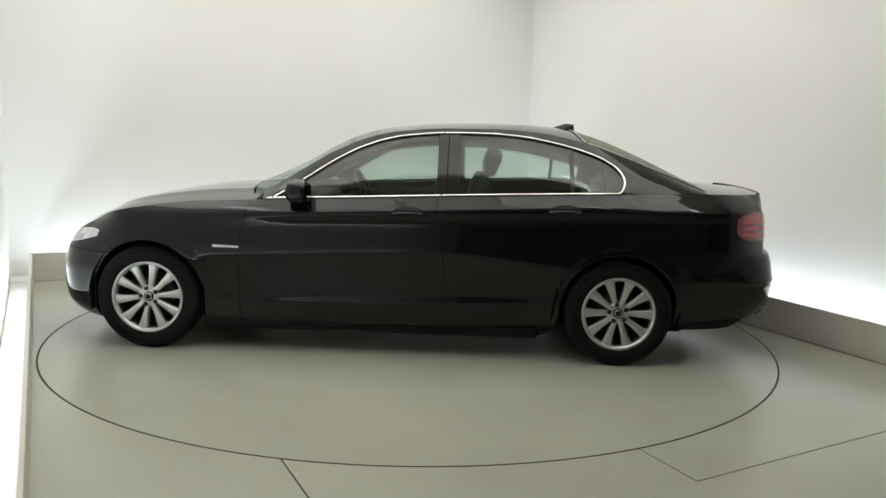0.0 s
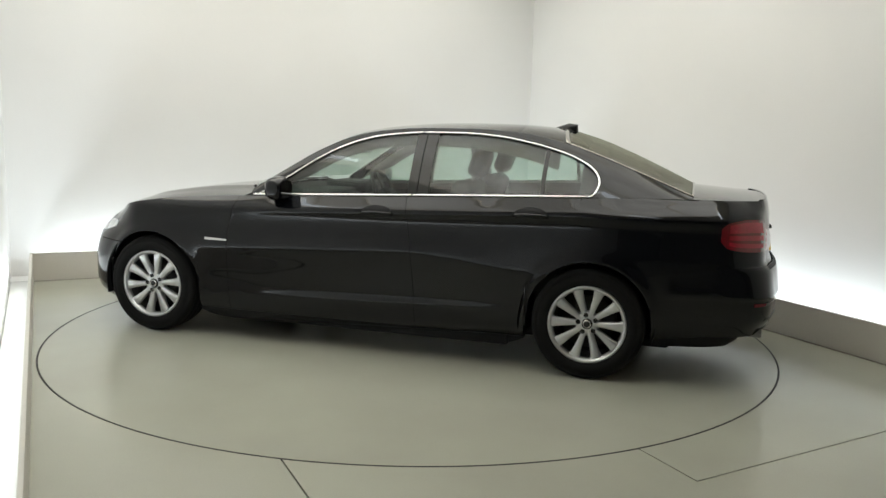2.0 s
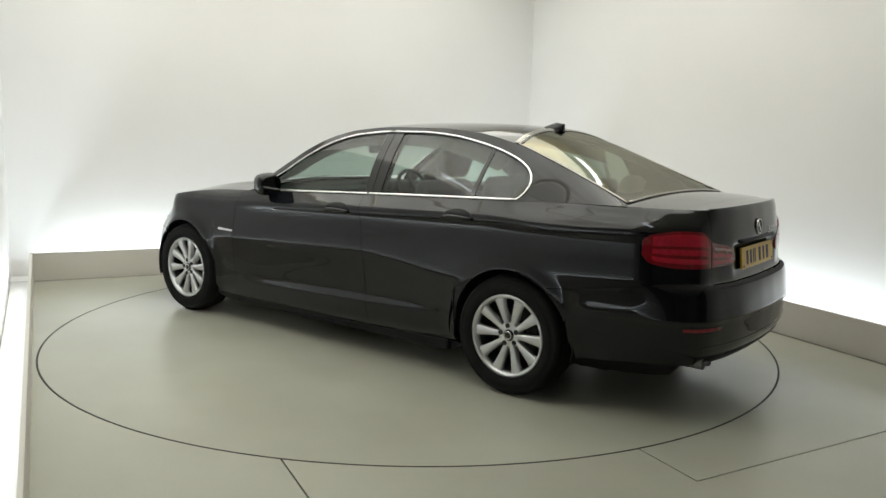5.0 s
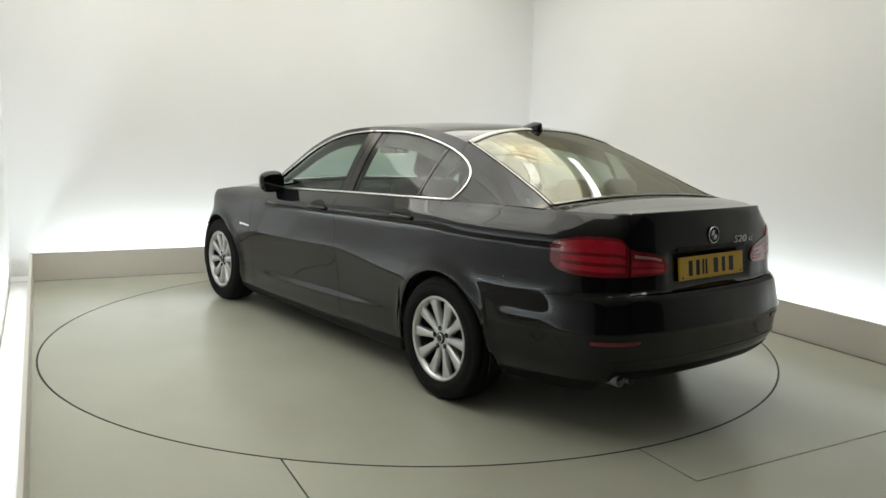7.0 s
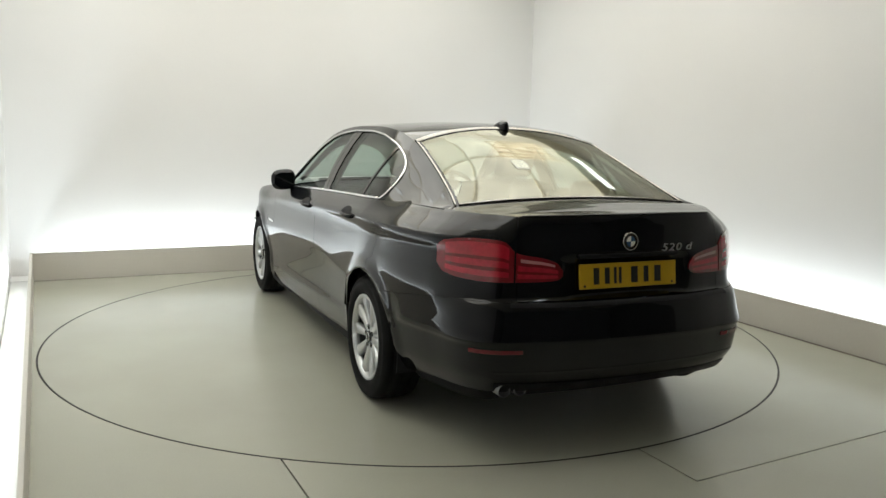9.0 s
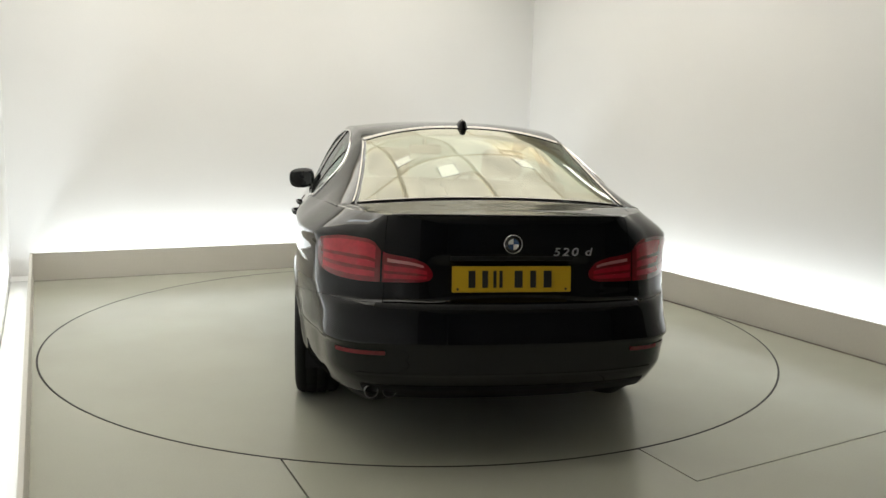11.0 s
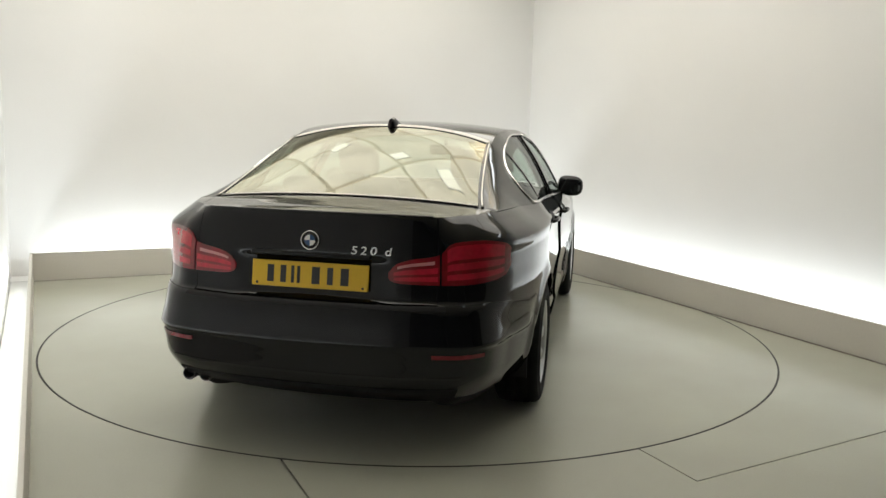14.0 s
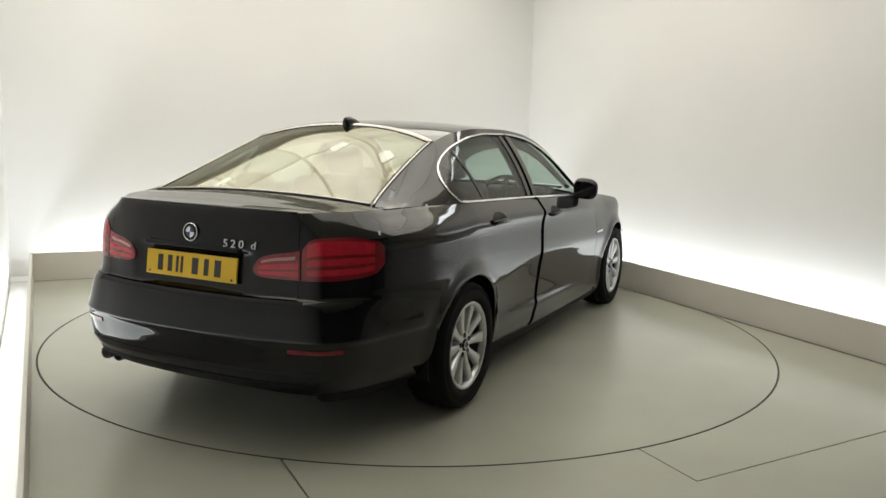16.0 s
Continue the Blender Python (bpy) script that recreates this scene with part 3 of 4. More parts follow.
def build_car():
    car = new("car")
    HINGE = Matrix.Translation((0.87, -0.90, 0)) @ pose(0, 0, 0, 0, 0, 0.45) @ Matrix.Translation((-0.87, 0.90, 0))
    B_LINE = ease([(0.16, -0.415), (0.35, -0.410), (0.7, -0.385), (0.9, -0.360), (1.03, -0.335)])
    C_LINE = ease([(0.16, -1.085), (0.3, -1.070), (0.45, -1.090), (0.6, -1.165), (0.7, -1.240), (0.78, -1.300), (0.9, -1.365), (1.07, -1.415)])
    A_LINE = ease([(0.16, 0.885), (0.4, 0.900), (0.7, 0.890), (0.97, 0.830)])
    g = 0.0014

    # inner shell, floor pan and wheel wells keep the light out of the joints
    def inner(u, v):
        s = u * S_END
        lo = arch(x_of(s), 0.20, ARCH + 0.012)
        k = min(1.0, max(0.0, (s - s_at(-2.40)) / 0.15))
        return skin(s, lo + (ztop(s) - 0.012 - 0.05 * k - lo) * v, -0.030 - 0.085 * k)
    sheet("inner_shell", inner, 220, 16, PLASTIC, car, thick=0, both=True)
    bm = bmesh.new()
    box(bm, (-1.95, -0.62, 0.155), (2.05, 0.62, 0.22), bevel=0.02)
    box(bm, (-1.00, -0.82, 0.128), (1.00, 0.82, 0.22), bevel=0.02)
    part("floor_pan", bm, PLASTIC, car)
    for side in (1, -1):
        for w in WHEELS:
            sheet("wheel_well", lambda u, v: Vector((w + (ARCH + 0.02) * math.cos(math.pi * (1.16 * u - 0.08)), 0.50 + 0.385 * v, HUB + (ARCH + 0.02) * math.sin(math.pi * (1.16 * u - 0.08)))), 32, 2, PLASTIC, car, side, thick=0.006)
            bm = bmesh.new()
            box(bm, (w - 0.4, 0.485, 0.2), (w + 0.4, 0.50, 0.72))
            for v in bm.verts:
                v.co.y *= side
            part("wheel_well_wall", bm, PLASTIC, car)

    def bumper_front(u, v):
        s = u * s_at(1.725)
        lo = arch(x_of(s), 0.155)
        return skin(s, lo + (0.603 - lo) * v)
    sheet("front_bumper", bumper_front, 60, 30, PAINT, car, both=True)
    s_tail_front = float(np.interp(0.42, PXY[:200, 1], PS[:200]))
    sheet("air_intake", lambda u, v: skin(u * s_tail_front, 0.27 + 0.12 * v, 0.004), 16, 6, PLASTIC, car, both=True, thick=0.004)
    sheet("nose_panel", lambda u, v: skin(u * s_at(2.2), 0.608 + (ztop(u * s_at(2.2)) - 0.608) * v), 24, 6, PAINT, car, both=True)

    def bumper_rear(u, v):
        s = s_at(-1.705) + u * (S_END - s_at(-1.705))
        lo = arch(x_of(s), 0.25 + 0.038 * min(1.0, max(0.0, (-1.84 - x_of(s)) / 0.3)))
        return skin(s, lo + (BUMPER_LINE(x_of(s)) - g - lo) * v)
    rear_bumper = sheet("rear_bumper", bumper_rear, 90, 44, PAINT, car, both=True, label="glossy black rear bumper with a flat ledge")
    s_d = s_tail(0.66)
    # matt black strip added to hide the ceiling's reflection along the ledge
    sheet("ledge_shine_cover", lambda u, v: skin(s_tail(0.60) + u * (S_END - s_tail(0.60)), 0.681 + 0.0175 * v, 0.0015), 40, 6, PLASTIC, rear_bumper, both=True, thick=0.002)
    sheet("lower_valance", lambda u, v: skin(s_d + u * (S_END - s_d), 0.290 + 0.045 * v, 0.004), 40, 6, PLASTIC, rear_bumper, both=True, thick=0.006)
    sheet("bumper_moulding", lambda u, v: skin(s_d + u * (S_END - s_d), 0.385 + 0.012 * v, 0.003), 40, 2, GLOSS_BLACK, rear_bumper, both=True, thick=0.004)

    for side in (1, -1):
        # front wing
        def wing(u, v):
            s0, s1, sc, sk = s_at(2.2), s_at(A_LINE(0.205 + 0.76 * v)) - g, s_at(0.87), s_at(1.113)
            n, k = 96, round(u * 110)
            s = s0 + (s_at(1.1175) - s0) * k / n if k <= n else sk + (sc - sk) * (k - n - 1) / (109 - n)
            s += (s1 - sc) * max(0.0, (s - sk) / (sc - sk))
            x = x_of(s)
            lo = 0.608 if x > 1.72 else arch(x, 0.205)
            return skin(s, lo + (ztop(s) - lo) * v)
        w = sheet("front_wing", wing, 110, 56, PAINT, car, side)
        sheet("side_repeater", lambda u, v: skin(s_at(1.055 - 0.165 * u), 0.668 + (0.017 - 0.006 * u) * v, 0.003), 12, 3, CHROME, w, side, thick=0.006, label="slim bright side repeater lamp")
        # headlamp
        def lamp(u, v):
            s = s_at(2.19) + (s_at(1.86) - s_at(2.19)) * u
            lo = 0.618 + 0.080 * u ** 1.4
            hi = ztop(s) - 0.012 - 0.085 * u ** 2
            return skin(s, lo + (hi - lo) * v, 0.005)
        h = sheet("headlamp", lamp, 20, 10, HEAD_GLASS, car, side, thick=0.01, label="clear glass headlamp")
        sheet("lamp_ring", lambda u, v: skin(s_at(2.12 - 0.10 * u), 0.66 + 0.035 * v, 0.007), 8, 4, CHROME, h, side, thick=0.004)
        sheet("fog_lamp", lambda u, v: skin(s_at(2.215) + (s_at(2.17) - s_at(2.215)) * u, 0.335 + 0.075 * v, 0.005), 8, 8, HEAD_GLASS, car, side, thick=0.006, label="small clear fog lamp")
        # sill under the doors
        sheet("sill", lambda u, v: skin(s_at(1.110 - 2.20 * u), 0.125 + 0.055 * abs(2 * u - 1) ** 14 + (0.075 - 0.055 * abs(2 * u - 1) ** 14) * v), 60, 6, PLASTIC, car, side)
        ajar = HINGE if side < 0 else None

        def door_front(u, v):
            s0, s1 = s_at(A_LINE(0.203 + 0.762 * v)) + g, s_at(B_LINE(0.203 + 0.814 * v)) - g
            s = s0 + (s1 - s0) * u
            return skin(s, 0.203 + (ztop(s) - 0.203) * v)
        fd = sheet("front_door", door_front, 60, 72, PAINT, car, side, thick=0.03, warp=ajar, label="black front door standing slightly ajar" if side < 0 else "black front door")

        def door_rear(u, v):
            s0, s1 = s_at(B_LINE(0.203 + 0.814 * v)) + g, s_at(C_LINE(0.203 + 0.855 * v)) - g
            s = s0 + (s1 - s0) * u
            return skin(s, 0.203 + (ztop(s) - 0.203) * v)
        rd = sheet("rear_door", door_rear, 44, 72, PAINT, car, side, thick=0.02)

        def quarter(u, v):
            z = 0.30 + 0.77 * v
            s0, s1 = s_at(C_LINE(z)) + g, s_tail(0.573)
            s = s0 + (s1 - s0) * u
            x = x_of(s)
            lo = arch(x, 0.205) if x > -1.70 else BUMPER_LINE(x)
            return skin(s, lo + (ztop(s) - lo) * v)
        rq = sheet("rear_quarter", quarter, 130, 56, PAINT, car, side)

        # door handles
        for xc, zc, door, wp in ((-0.165, 0.912, fd, ajar), (-1.130, 0.950, rd, None)):
            bm = bmesh.new()
            pts = [skin(s_at(xc + 0.105 - 0.21 * k / 14), zc - 0.004 + 0.008 * math.sin(math.pi * k / 14), 0.004 + 0.026 * math.sin(math.pi * k / 14) ** 0.5) for k in range(15)]
            strip(bm, pts, [Vector((0, 1, 0.15))] * 15, 0.022, 0.009)
            for v in bm.verts:
                v.co.y *= side
            if wp is not None:
                for v in bm.verts:
                    v.co = wp @ v.co
            part("door_handle", bm, PAINT, door)
            sheet("handle_recess", lambda u, v: skin(s_at(xc + 0.105 - 0.21 * u), zc - 0.014 + (0.012 + 0.048 * math.sqrt(max(0.0, 1 - (2 * u - 1) ** 2))) * v, 0.0022), 20, 4, PLASTIC, door, side, thick=0.003, warp=wp)

        # pillars and rails in body paint
        def rail(u, v):
            x = 0.755 - (0.755 + 2.060) * u
            lo, hi = TOP(x), RAIL_Z(x)
            t0 = 0.0 if x < -1.507 else min(max((DLO_Z(x) - lo) / max(hi - lo, 1e-3), 0.0), 1.0)
            return cabin(x, t0 + (1 - t0) * v)
        sheet("side_frame", rail, 240, 20, PAINT, car, side, thick=0.015)
        # side glass, with the blackened posts between
        def window(x0, x1, name, parent, material, out, wp=None, thick=0.004, nu=40):
            def f(u, v):
                x = x0 + (x1 - x0) * u
                lo, hi = BELT(x) - 0.004, max(DLO_Z(x) - 0.002, BELT(x))
                return cabin_z(x, lo + (hi - lo) * v, out)
            return sheet(name, f, nu, 16, material, parent, side, thick=thick, warp=wp)
        window(0.665, -0.335, "front_window", fd, GLASS, -0.008, ajar, 0)
        window(-0.335, -0.395, "window_post", fd, GLOSS_BLACK, -0.004, ajar, 0.02, 6)
        window(-0.400, -0.470, "window_post", rd, GLOSS_BLACK, -0.004, None, 0.02, 6)
        window(-0.470, -1.160, "rear_window", rd, GLASS, -0.008, None, 0)
        window(-1.160, -1.185, "window_post", rd, GLOSS_BLACK, -0.005, None, 0.01, 4)
        window(-1.185, -1.500, "quarter_window", rd, GLASS, -0.008, None, 0)
        sheet("window_corner", lambda u, v: cabin_z(-1.436 - 0.0715 * u, BELT(-1.436 - 0.0715 * u) - 0.004 + (HOOK(-1.436 - 0.0715 * u) - BELT(-1.436 - 0.0715 * u) + 0.004) * v, 0.001), 16, 8, PAINT, rd, side, thick=0.006)
        sheet("cant_rail_lining", lambda u, v: cabin_z(0.60 - 1.84 * u, DLO_Z(0.60 - 1.84 * u) + 0.02 - (0.085 + 0.05 * max(0.0, u - 0.5)) * v * min(1.0, u * 8), -0.035 - 0.03 * math.sin(math.pi * v)), 50, 6, LINING, car, side, thick=0.004)
        sheet("pillar_lining", lambda u, v: cabin(-1.385 - 0.41 * u, v * 0.94, -0.055), 20, 10, PLASTIC, car, side, thick=0.006)
        sheet("pillar_lining", lambda u, v: cabin(-0.335 - 0.14 * u, v * 0.96, -0.040), 6, 10, PLASTIC, car, side, thick=0.006)
        window(0.725, 0.655, "mirror_base_panel", fd, GLOSS_BLACK, -0.004, ajar, 0.008, 6)
        # bright trim round the side glass
        for name, parent, xs, z, wp, wide in (("waist_trim", fd, (0.73, -0.365), BELT, ajar, 0.014), ("waist_trim", rd, (-0.372, -1.444), BELT, None, 0.014),
                                              ("window_trim", fd, (0.72, -0.365), DLO_Z, ajar, 0.013), ("window_trim", rd, (-0.372, -1.489), DLO_Z, None, 0.013)):
            n = 70
            run = []
            for k in range(n + 1):
                u = k / n
                x = xs[0] + (xs[1] - xs[0]) * (1 - (1 - u) ** 2.2 if name == "window_trim" and parent is rd else u)
                run.append(cabin_z(x, max(z(x), BELT(x)), 0.002))
            if name == "window_trim" and parent is rd:
                run += [cabin_z(x, z1, 0.002) for x, z1 in ((-1.4955, 1.150), (-1.4990, 1.135), (-1.4985, 1.120), (-1.4945, 1.105), (-1.4870, 1.090), (-1.4770, 1.077), (-1.4640, 1.067), (-1.4440, BELT(-1.444)))]
            norm = [Vector((0, 0.93, 0.36))] * len(run)
            bm = bmesh.new()
            strip(bm, run, norm, wide, 0.006)
            for v in bm.verts:
                v.co.y *= side
            if wp is not None:
                for v in bm.verts:
                    v.co = wp @ v.co
            part(name, bm, CHROME, parent, "slim bright chrome window trim")

        # door mirror
        bm = bmesh.new()
        bmesh.ops.create_uvsphere(bm, u_segments=28, v_segments=18, radius=1.0)
        for v in bm.verts:
            c = v.co.copy()
            e = [math.copysign(abs(k) ** 0.72, k) for k in c]
            front = 1.0 if e[0] > 0 else 0.55
            v.co = Vector((0.500 + 0.095 * e[0] * front, side * (0.922 + 0.090 * e[1] - 0.02 * e[0]), 1.036 + 0.078 * e[2] * (1 - 0.18 * (e[1] * 0.5 + 0.5) * (1 if e[2] > 0 else -0.4))))
            if wp is not None or side < 0:
                v.co = HINGE @ v.co
        m = part("door_mirror", bm, PAINT, fd, "black door mirror")
        bm = bmesh.new()
        bmesh.ops.create_circle(bm, cap_ends=True, segments=28, radius=1.0)
        for v in bm.verts:
            a, b = [math.copysign(abs(k) ** 0.7, k) for k in v.co[:2]]
            v.co = Vector((0.4465, side * (0.923 + 0.076 * a), 1.030 + 0.054 * b))
            if side < 0:
                v.co = HINGE @ v.co
        part("mirror_glass", bm, MIRROR, m)
        bm = bmesh.new()
        box(bm, (0.49, 0.80, 0.965), (0.57, 0.90, 0.995), bevel=0.012)
        for v in bm.verts:
            v.co.y *= side
            if side < 0:
                v.co = HINGE @ v.co
        part("mirror_foot", bm, GLOSS_BLACK, m)

        # tail lamps: one on the quarter, one on the boot lid
        s_a, s_b, s_c = s_at(-2.195), s_tail(0.585), s_tail(0.355)
        top = ease([(s_a, 0.925), (s_a + 0.04, 0.952), (s_at(-2.36), 0.970), (s_tail(0.66), 0.966), (s_tail(0.625), 0.955), (s_b, 0.918), (s_b + 0.02, 0.910), (s_tail(0.44), 0.888), (s_tail(0.385), 0.868), (s_c, 0.835)])
        low = ease([(s_a, 0.850), (s_a + 0.04, 0.812), (s_at(-2.36), 0.788), (s_tail(0.70), 0.785), (s_b, 0.785), (s_tail(0.42), 0.788), (s_tail(0.37), 0.797), (s_c, 0.812)])
        def light(a, b, lo, hi, out):
            return lambda u, v: skin(a + (b - a) * u, low(a + (b - a) * u) + (top(a + (b - a) * u) - low(a + (b - a) * u)) * (lo + (hi - lo) * v), out)
        tl = sheet("tail_lamp", light(s_a, s_b - 0.003, 0, 1, 0.005), 40, 16, RED, rq, side, thick=0.008, label="glossy red tail lamp")
        for lo, hi in ((0.13, 0.27), (0.36, 0.52), (0.60, 0.92)):
            sheet("light_bar", light(s_a + 0.05, s_b - 0.03, lo, hi, 0.0062), 30, 3, RED_BAR, tl, side, thick=0.003)
        lamps.append((side, light, s_b, s_c))

        # red reflector low in the bumper
        sheet("reflector", lambda u, v: skin(s_tail(0.735) + (s_tail(0.545) - s_tail(0.735)) * u, 0.480 + 0.018 * v, 0.004), 12, 3, DIM_RED, rear_bumper, side, thick=0.006, label="thin red reflector strip")

    # boot lid: upper skin and face are one pressing
    def boot_face(u, v):
        s = s_tail(0.570) + (S_END - s_tail(0.570)) * u
        z = 0.704 + (ztop(s) - 0.704) * v
        p = skin(s, z)
        k = 1 / (1 + math.exp((p.y - 0.345) / 0.012)) * 1 / (1 + math.exp((z - 0.885) / 0.008)) * 1 / (1 + math.exp((0.715 - z) / 0.006))
        p.x += (-2.480 - 0.12 * (0.805 - z) - p.x) * k
        return p
    boot = sheet("boot_lid", boot_face, 70, 60, PAINT, car, both=True, label="glossy black boot lid with a lip along its edge")
    for side, light, s_b, s_c in lamps:
        il = sheet("inner_tail_lamp", light(s_b + 0.006, s_c, 0, 1, 0.005), 24, 16, RED, boot, side, thick=0.008, label="glossy red tail lamp with a pale strip")
        sheet("reversing_lamp", light(s_b + 0.03, s_c - 0.04, 0.72, 0.84, 0.0065), 16, 3, CLEAR_LAMP, il, side, thick=0.003)
        for lo, hi in ((0.13, 0.30), (0.40, 0.60)):
            sheet("light_bar", light(s_b + 0.015, s_c - 0.025, lo, hi, 0.0062), 16, 3, RED_BAR, il, side, thick=0.003)

    def deck(inner):
        def f(u, v):
            s = s_at(-1.998) + (s_tail(0.004 if inner else 0.574) - s_at(-1.998)) * v
            e = skin(s, ztop(s))
            cut = min(1.0, (0.665 - 0.09 * min(1.0, max(0.0, (-1.998 - e.x) / 0.46))) / e.y)
            h = cut * (2 * u - 1) if inner else min(1.0, cut + 0.004) + (1 - min(1.0, cut + 0.004)) * u
            crown = 0.035 * max(0.0, 1 - (-1.998 - e.x) / 0.46) + 0.004
            return Vector((e.x, e.y * h, e.z + crown * (1 - h * h) * min(1, e.y / 0.4)))
        return f
    sheet("deck", deck(True), 40, 60, PAINT, boot, thick=0)
    bm = bmesh.new()
    crest = [skin(s_tail(0.55 - 0.025 * k), ztop(s_tail(0.55 - 0.025 * k)), -0.004) for k in range(23)]
    crest = crest[:-1] + [Vector((p.x, -p.y, p.z)) for p in crest[:-1][::-1]]
    strip(bm, [p + Vector((0, 0, 0.001)) for p in crest], [Vector((-0.3, 0, 0.95))] * len(crest), 0.016, 0.006)
    part("boot_lip", bm, PAINT, boot)
    for side in (1, -1):
        sheet("boot_side", deck(False), 6, 60, PAINT, car, side, thick=0)

    # bonnet
    def bonnet(u, v):
        s = s_at(0.80) * (1 - v)
        e = skin(s, ztop(s))
        h = 2 * u - 1
        ridge = 0.012 * math.exp(-((abs(h) - 0.55) / 0.12) ** 2)
        return Vector((e.x, e.y * h, e.z + (0.053 * (1 - abs(h) ** 2.2) + 0.8 * ridge) * min(1, e.y / 0.55) ** 1.5))
    sheet("bonnet", bonnet, 44, 60, PAINT, car, thick=0.012)
    sheet("cowl", lambda u, v: Vector((0.86 - 0.30 * v + 0.12 * (1 - (2 * u - 1) ** 2), (2 * u - 1) * 0.74, 0.992 - 0.012 * v - 0.02 * (2 * u - 1) ** 2)), 20, 4, PLASTIC, car, thick=0.01)

    # roof and screens
    sheet("roof", lambda u, v: over(0.105 - 1.315 * v, 0.045 - 1.325 * v, 2 * u - 1), 40, 60, PAINT, car, thick=0.012)
    sheet("headlining", lambda u, v: over(0.10 - 1.30 * v, 0.04 - 1.31 * v, (2 * u - 1) * 0.97, -0.035), 20, 24, LINING, car, thick=0.006)
    ws = sheet("windscreen", lambda u, v: over(0.985 - 0.87 * v, 0.735 - 0.682 * v, (2 * u - 1) * 0.985), 32, 32, GLASS, car, thick=0)
    rg = sheet("rear_screen", lambda u, v: over(-1.222 - 0.812 * v, -1.292 - 0.739 * v, (2 * u - 1) * 0.955), 36, 36, REAR_GLASS, car, thick=0, label="sloping rear window reflecting the ceiling")
    for h0, h1 in ((0.955, 1.0), (-0.955, -1.0)):
        sheet("screen_frame", lambda u, v: over(-1.222 - 0.812 * v, -1.292 - 0.739 * v, h0 + (h1 - h0) * u, -0.001), 3, 36, PAINT, car, thick=0.01)
    sheet("screen_seal", lambda u, v: over(-1.208 - 0.016 * v, -1.278 - 0.016 * v, (2 * u - 1), -0.003), 36, 2, GLOSS_BLACK, rg, thick=0.004)
    # rounded edge mouldings of the rear screen
    for h in (0.985, -0.985):
        bm = bmesh.new()
        strip(bm, [over(-1.222 - 0.812 * k / 30, -1.292 - 0.739 * k / 30, h, 0.002) for k in range(31)], [Vector((-0.3, 0.6 * (1 if h > 0 else -1), 0.75))] * 31, 0.012, 0.006)
        part("screen_moulding", bm, EDGE, rg, "slim rounded bright edge")
    bm = bmesh.new()
    strip(bm, [over(-1.212, -1.282, k / 15 * 0.985, 0.002) for k in range(-15, 16)], [Vector((-0.42, 0, 0.91))] * 31, 0.034, 0.005)
    part("screen_moulding", bm, EDGE, rg, "slim rounded bright edge")
    bm = bmesh.new()
    strip(bm, [over(-1.238, -1.308, k / 15 * 0.95, 0.001) for k in range(-15, 16)], [Vector((-0.42, 0, 0.91))] * 31, 0.009, 0.003)
    part("screen_seal", bm, GLOSS_BLACK, rg)
    bm = bmesh.new()
    strip(bm, [over(-2.029, -2.026, k / 15 * 0.955, 0.003) for k in range(-15, 16)], [Vector((-0.42, 0, 0.91))] * 31, 0.016, 0.005)
    part("screen_moulding", bm, EDGE, rg, "slim rounded bright edge")
    # shark-fin aerial
    bm = bmesh.new()
    rows = []
    for k in range(9):
        t = k / 8
        z = 0.053 * t
        x0, x1, w = 0.095 - 0.100 * t ** 1.1, -0.075 + 0.012 * t, 0.030 * (1 - t) ** 0.5 + 0.005
        rows.append([bm.verts.new((x0 + (x1 - x0) * (1 - math.cos(math.pi * i / 8)) / 2, w * math.sin(math.pi * i / 8) ** 0.7, z)) for i in range(9)] +
                    [bm.verts.new((x0 + (x1 - x0) * (1 - math.cos(math.pi * i / 8)) / 2, -w * math.sin(math.pi * i / 8) ** 0.7, z)) for i in range(7, 0, -1)])
    for a, b in zip(rows, rows[1:]):
        for i in range(16):
            bm.faces.new((a[i], a[(i + 1) % 16], b[(i + 1) % 16], b[i]))
    bm.faces.new(rows[-1])
    part("roof_aerial", bm, PAINT, car, at=pose(-1.185, 0, ROOF_Z(-1.185) - 0.010, 0, -9, 0))

    # number plate, roundel, lettering and boot handle
    plate_at = pose(-2.496, 0, 0.803, 0, 7.0, 0)
    bm = bmesh.new()
    box(bm, (-0.006, -0.264, -0.0565), (0.006, 0.264, 0.0565), bevel=0.003)
    plate = part("number_plate", bm, PLATE, boot, "yellow number plate with dark bars", smooth=False, at=plate_at)
    # one plain bar a character, slim where the character is slim
    for y, w in ((0.178, 0.015), (0.120, 0.013), (0.077, 0.007), (0.050, 0.007), (-0.028, 0.018), (-0.093, 0.013), (-0.158, 0.018)):
        bm = bmesh.new()
        box(bm, (-0.0075, y - w, -0.037), (-0.0055, y + w, 0.037))
        part("plate_bar", bm, INK, plate, smooth=False)
    for y in (0.24, -0.24):
        bm = bmesh.new()
        turned(bm, [(0.0, -0.009), (0.005, -0.0085), (0.006, -0.005)], 12)
        part("plate_screw", bm, INK, plate, at=pose(0, y, -0.043) @ pose(0, 0, 0, 0, 0, -90))
    bm = bmesh.new()
    box(bm, (-0.014, -0.27, -0.010), (0.010, 0.27, 0.010), bevel=0.005)
    part("boot_handle", bm, PLASTIC, boot, at=pose(-2.488, 0, 0.893))
    badge_at = pose(skin(S_END, 0.955).x - 0.0035, 0, 0.955, 0, 4, 0) @ pose(0, 0, 0, 0, 0, -90)
    bm = bmesh.new()
    turned(bm, [(0.0, -0.004), (0.040, -0.004), (0.041, 0.004), (0.0, 0.004)], 40)
    badge = part("badge", bm, GLOSS_BLACK, boot, "round badge with a bright rim", at=badge_at)
    bm = bmesh.new()
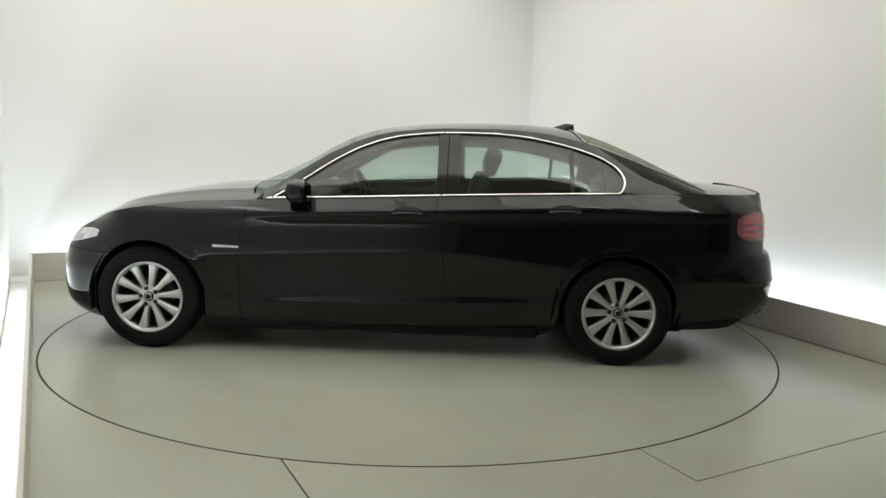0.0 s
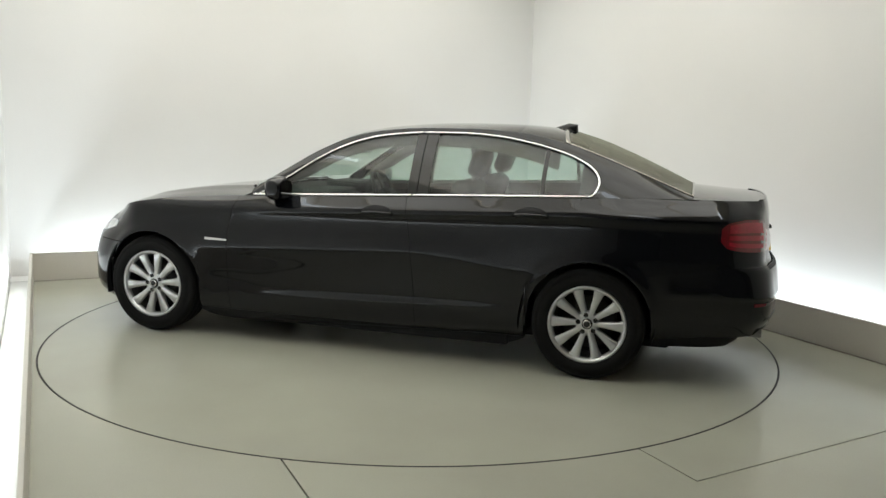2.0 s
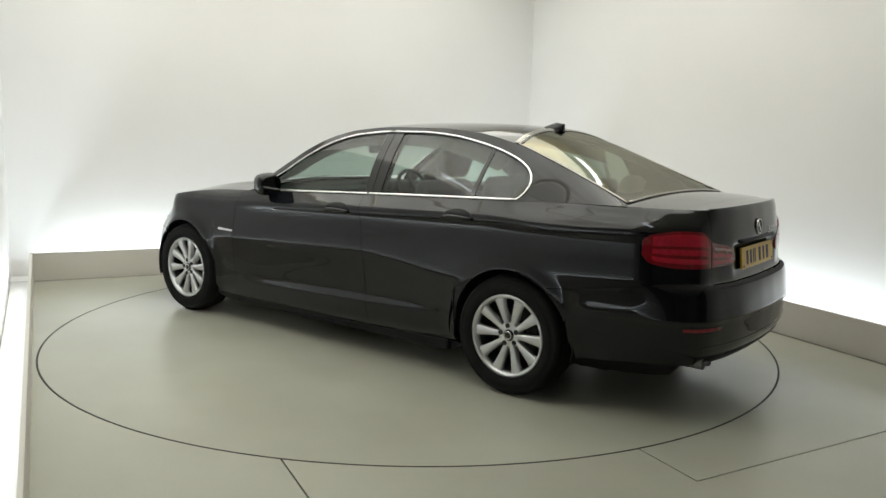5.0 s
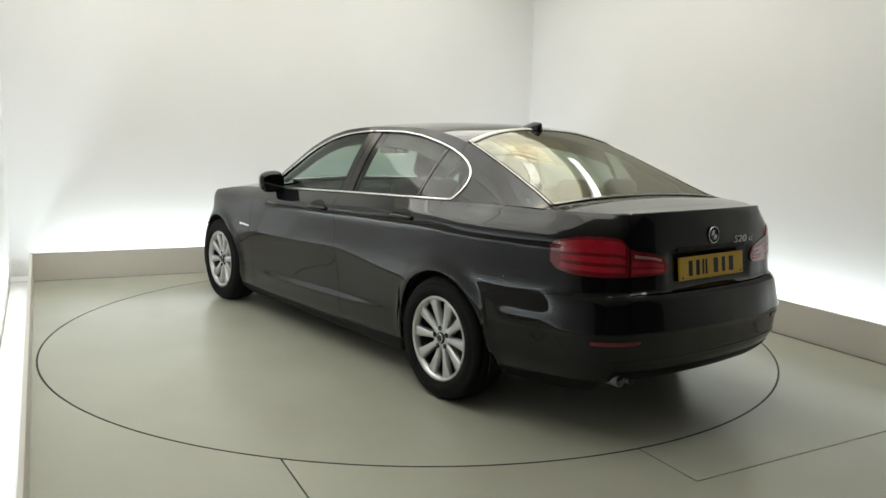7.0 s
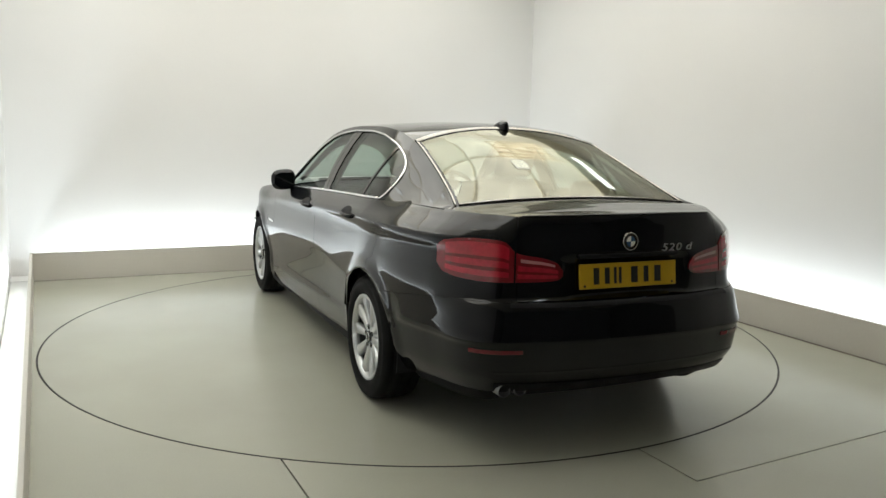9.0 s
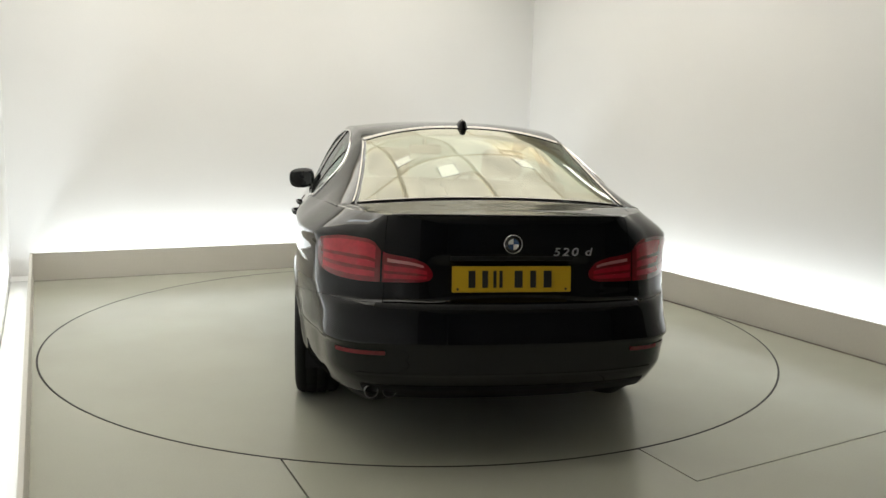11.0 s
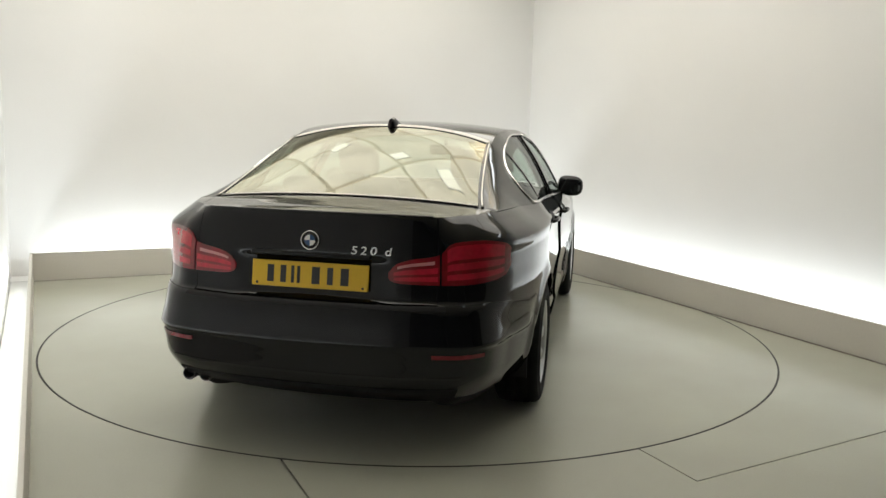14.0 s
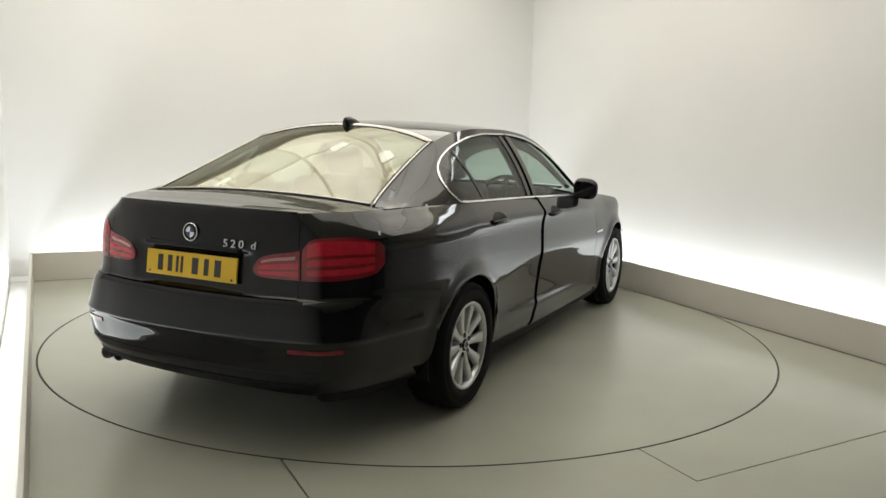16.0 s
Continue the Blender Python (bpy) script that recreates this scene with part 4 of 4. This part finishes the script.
    turned(bm, [(0.037, -0.0045), (0.039, -0.007), (0.042, -0.0045), (0.042, 0.0)], 40)
    part("badge_rim", bm, CHROME, badge)
    for q in range(4):
        bm = bmesh.new()
        c = bm.verts.new((0, -0.0055, 0))
        ring = [bm.verts.new((0.024 * math.cos(radians(90 * q + 9 * k)), -0.0055, 0.024 * math.sin(radians(90 * q + 9 * k)))) for k in range(11)]
        for a, b in zip(ring, ring[1:]):
            bm.faces.new((c, a, b))
        part("badge_quarter", bm, WHITE_METAL if q % 2 else BLUE, badge)
    deps = bpy.context.evaluated_depsgraph_get
    for ch, y in (("5", -0.180), ("2", -0.221), ("0", -0.263), ("d", -0.326)):
        text = bpy.data.curves.new("letter", "FONT")
        text.body, text.size, text.extrude, text.shear = ch, 0.050, 0.002, 0.15
        flat = new("letter", text)
        flat.scale.x = 1.25
        me = bpy.data.meshes.new_from_object(flat.evaluated_get(deps()))
        bpy.data.objects.remove(flat)
        me.materials.append(LETTER)
        letter = new("letter", me)
        letter.parent, letter["label"] = boot, "bright raised character"
        letter.matrix_basis = Matrix.Translation((skin(s_tail(-y), 0.92).x - 0.002, y, 0.905)) @ pose(0, 0, 0, 90, 0, -90 - 7) @ Matrix.Diagonal((1.25, 1, 1, 1))

    # exhaust pipes
    for y in (0.600, 0.520):
        bm = bmesh.new()
        turned(bm, [(0.026, 0.08), (0.031, 0.07), (0.031, -0.08), (0.029, -0.085), (0.026, -0.08), (0.026, 0.06), (0.0, 0.06)], 24)
        part("exhaust_pipe", bm, STEEL, car, "short exhaust pipe", at=pose(-2.378, y, 0.302) @ pose(0, 0, 0, 0, 0, -90))
    # wipers
    for y0, y1 in ((0.55, -0.05), (-0.05, -0.62)):
        bm = bmesh.new()
        pts = [Vector((0.99 - 0.19 * abs(y0 + (y1 - y0) * k / 12), y0 + (y1 - y0) * k / 12, 1.014 - 0.012 * abs(y0 + (y1 - y0) * k / 12))) for k in range(13)]
        strip(bm, pts, [Vector((0.4, 0, 1))] * 13, 0.016, 0.009)
        part("wiper", bm, PLASTIC, car)

    # wheels
    for w, y in ((1.484, 0.802), (-1.484, 0.822)):
        for side in (1, -1):
            if w > 0 and side > 0:
                first = build_wheel(car)
                m = pose(w, y, HUB, 0, 16, 0)
                first.matrix_basis = m
            else:
                copy_part(first, pose(w, side * y, HUB, 0, 9 + 7 * (w > 0), 0 if side > 0 else 180))
    build_cabin_fittings(car)
    return tagged(car, "glossy black four-door saloon car standing on a turntable", "car")


def build_cabin_fittings(car):
    bm = bmesh.new()
    box(bm, (0.42, -0.72, 0.70), (0.86, 0.72, 0.975), bevel=0.05)
    box(bm, (0.36, -0.56, 0.93), (0.70, -0.18, 1.015), bevel=0.03)
    part("dashboard", bm, PLASTIC, car)
    bm = bmesh.new()
    bmesh.ops.create_uvsphere(bm, u_segments=24, v_segments=12, radius=0.04)
    pts = [Vector((0.185 * math.cos(math.tau * k / 40), 0.185 * math.sin(math.tau * k / 40), 0)) for k in range(41)]
    strip(bm, pts, [Vector((0, 0, 1))] * 41, 0.032, 0.016)
    for a in (0, 180, 270):
        box(bm, (0.02, -0.02, -0.008), (0.175, 0.02, 0.008), pose(0, 0, 0, 0, 0, a))
    part("steering_wheel", bm, PLASTIC, car, at=pose(0.27, -0.37, 0.93, 0, -64, 0) @ pose(0, 0, 0, 0, 0, 90))
    for y in (0.37, -0.37):
        bm = bmesh.new()
        box(bm, (-0.42, -0.25, 0.42), (0.12, 0.25, 0.58), bevel=0.05)
        box(bm, (-0.06, -0.25, 0.0), (0.07, 0.25, 0.62), pose(-0.42, 0, 0.52, 0, -20, 0), bevel=0.05)
        seat = part("front_seat", bm, CLOTH, car, "dark leather front seat", at=pose(0, y, 0))
        bm = bmesh.new()
        box(bm, (-0.05, -0.135, 0.67), (0.05, 0.135, 0.86), pose(-0.42, 0, 0.50, 0, -20, 0), bevel=0.045)
        part("headrest", bm, CLOTH, seat)
        for k in (-0.06, 0.06):
            bm = bmesh.new()
            box(bm, (-0.006, k - 0.006, 0.60), (0.006, k + 0.006, 0.70), pose(-0.42, 0, 0.50, 0, -20, 0))
            part("headrest_post", bm, CHROME, seat)
    bm = bmesh.new()
    box(bm, (-1.30, -0.66, 0.42), (-0.80, 0.66, 0.60), bevel=0.06)
    box(bm, (-0.08, -0.66, 0.0), (0.08, 0.66, 0.60), pose(-1.28, 0, 0.50, 0, -24, 0), bevel=0.06)
    bench = part("rear_bench", bm, CLOTH, car, "dark leather rear bench")
    for y in (0.40, -0.40, 0.0):
        bm = bmesh.new()
        box(bm, (-0.05, y - 0.12, 0.60), (0.05, y + 0.12, 0.72), pose(-1.28, 0, 0.50, 0, -24, 0), bevel=0.04)
        part("headrest", bm, CLOTH, bench)
    bm = bmesh.new()
    box(bm, (-2.0, -0.66, 1.02), (-1.50, 0.66, 1.055), bevel=0.012)
    part("parcel_shelf", bm, PLASTIC, car)
    bm = bmesh.new()
    box(bm, (-0.02, -0.125, -0.035), (0.02, 0.125, 0.035), bevel=0.015)
    box(bm, (-0.005, -0.015, 0.03), (0.02, 0.015, 0.075))
    part("inside_mirror", bm, PLASTIC, car, at=pose(0.30, 0, 1.275))


lamps = []
car = build_car()


# ---- what moves ----
START, RATE = 175.503, -7.10344          # the turntable's angle at the start and its degrees a second
SEAT = pose(0.1444, -0.1276, 0.0)        # where the car stands on the turntable


def motions():
    times = [0.5 * i for i in range(33)]
    walk(car, [(t, pose(0, 0, 0, 0, 0, START + RATE * t) @ SEAT) for t in times])
    walk(turntable, [(t, pose(0.015, 0.015, 0, 0, 0, START + RATE * t)) for t in times])


motions()
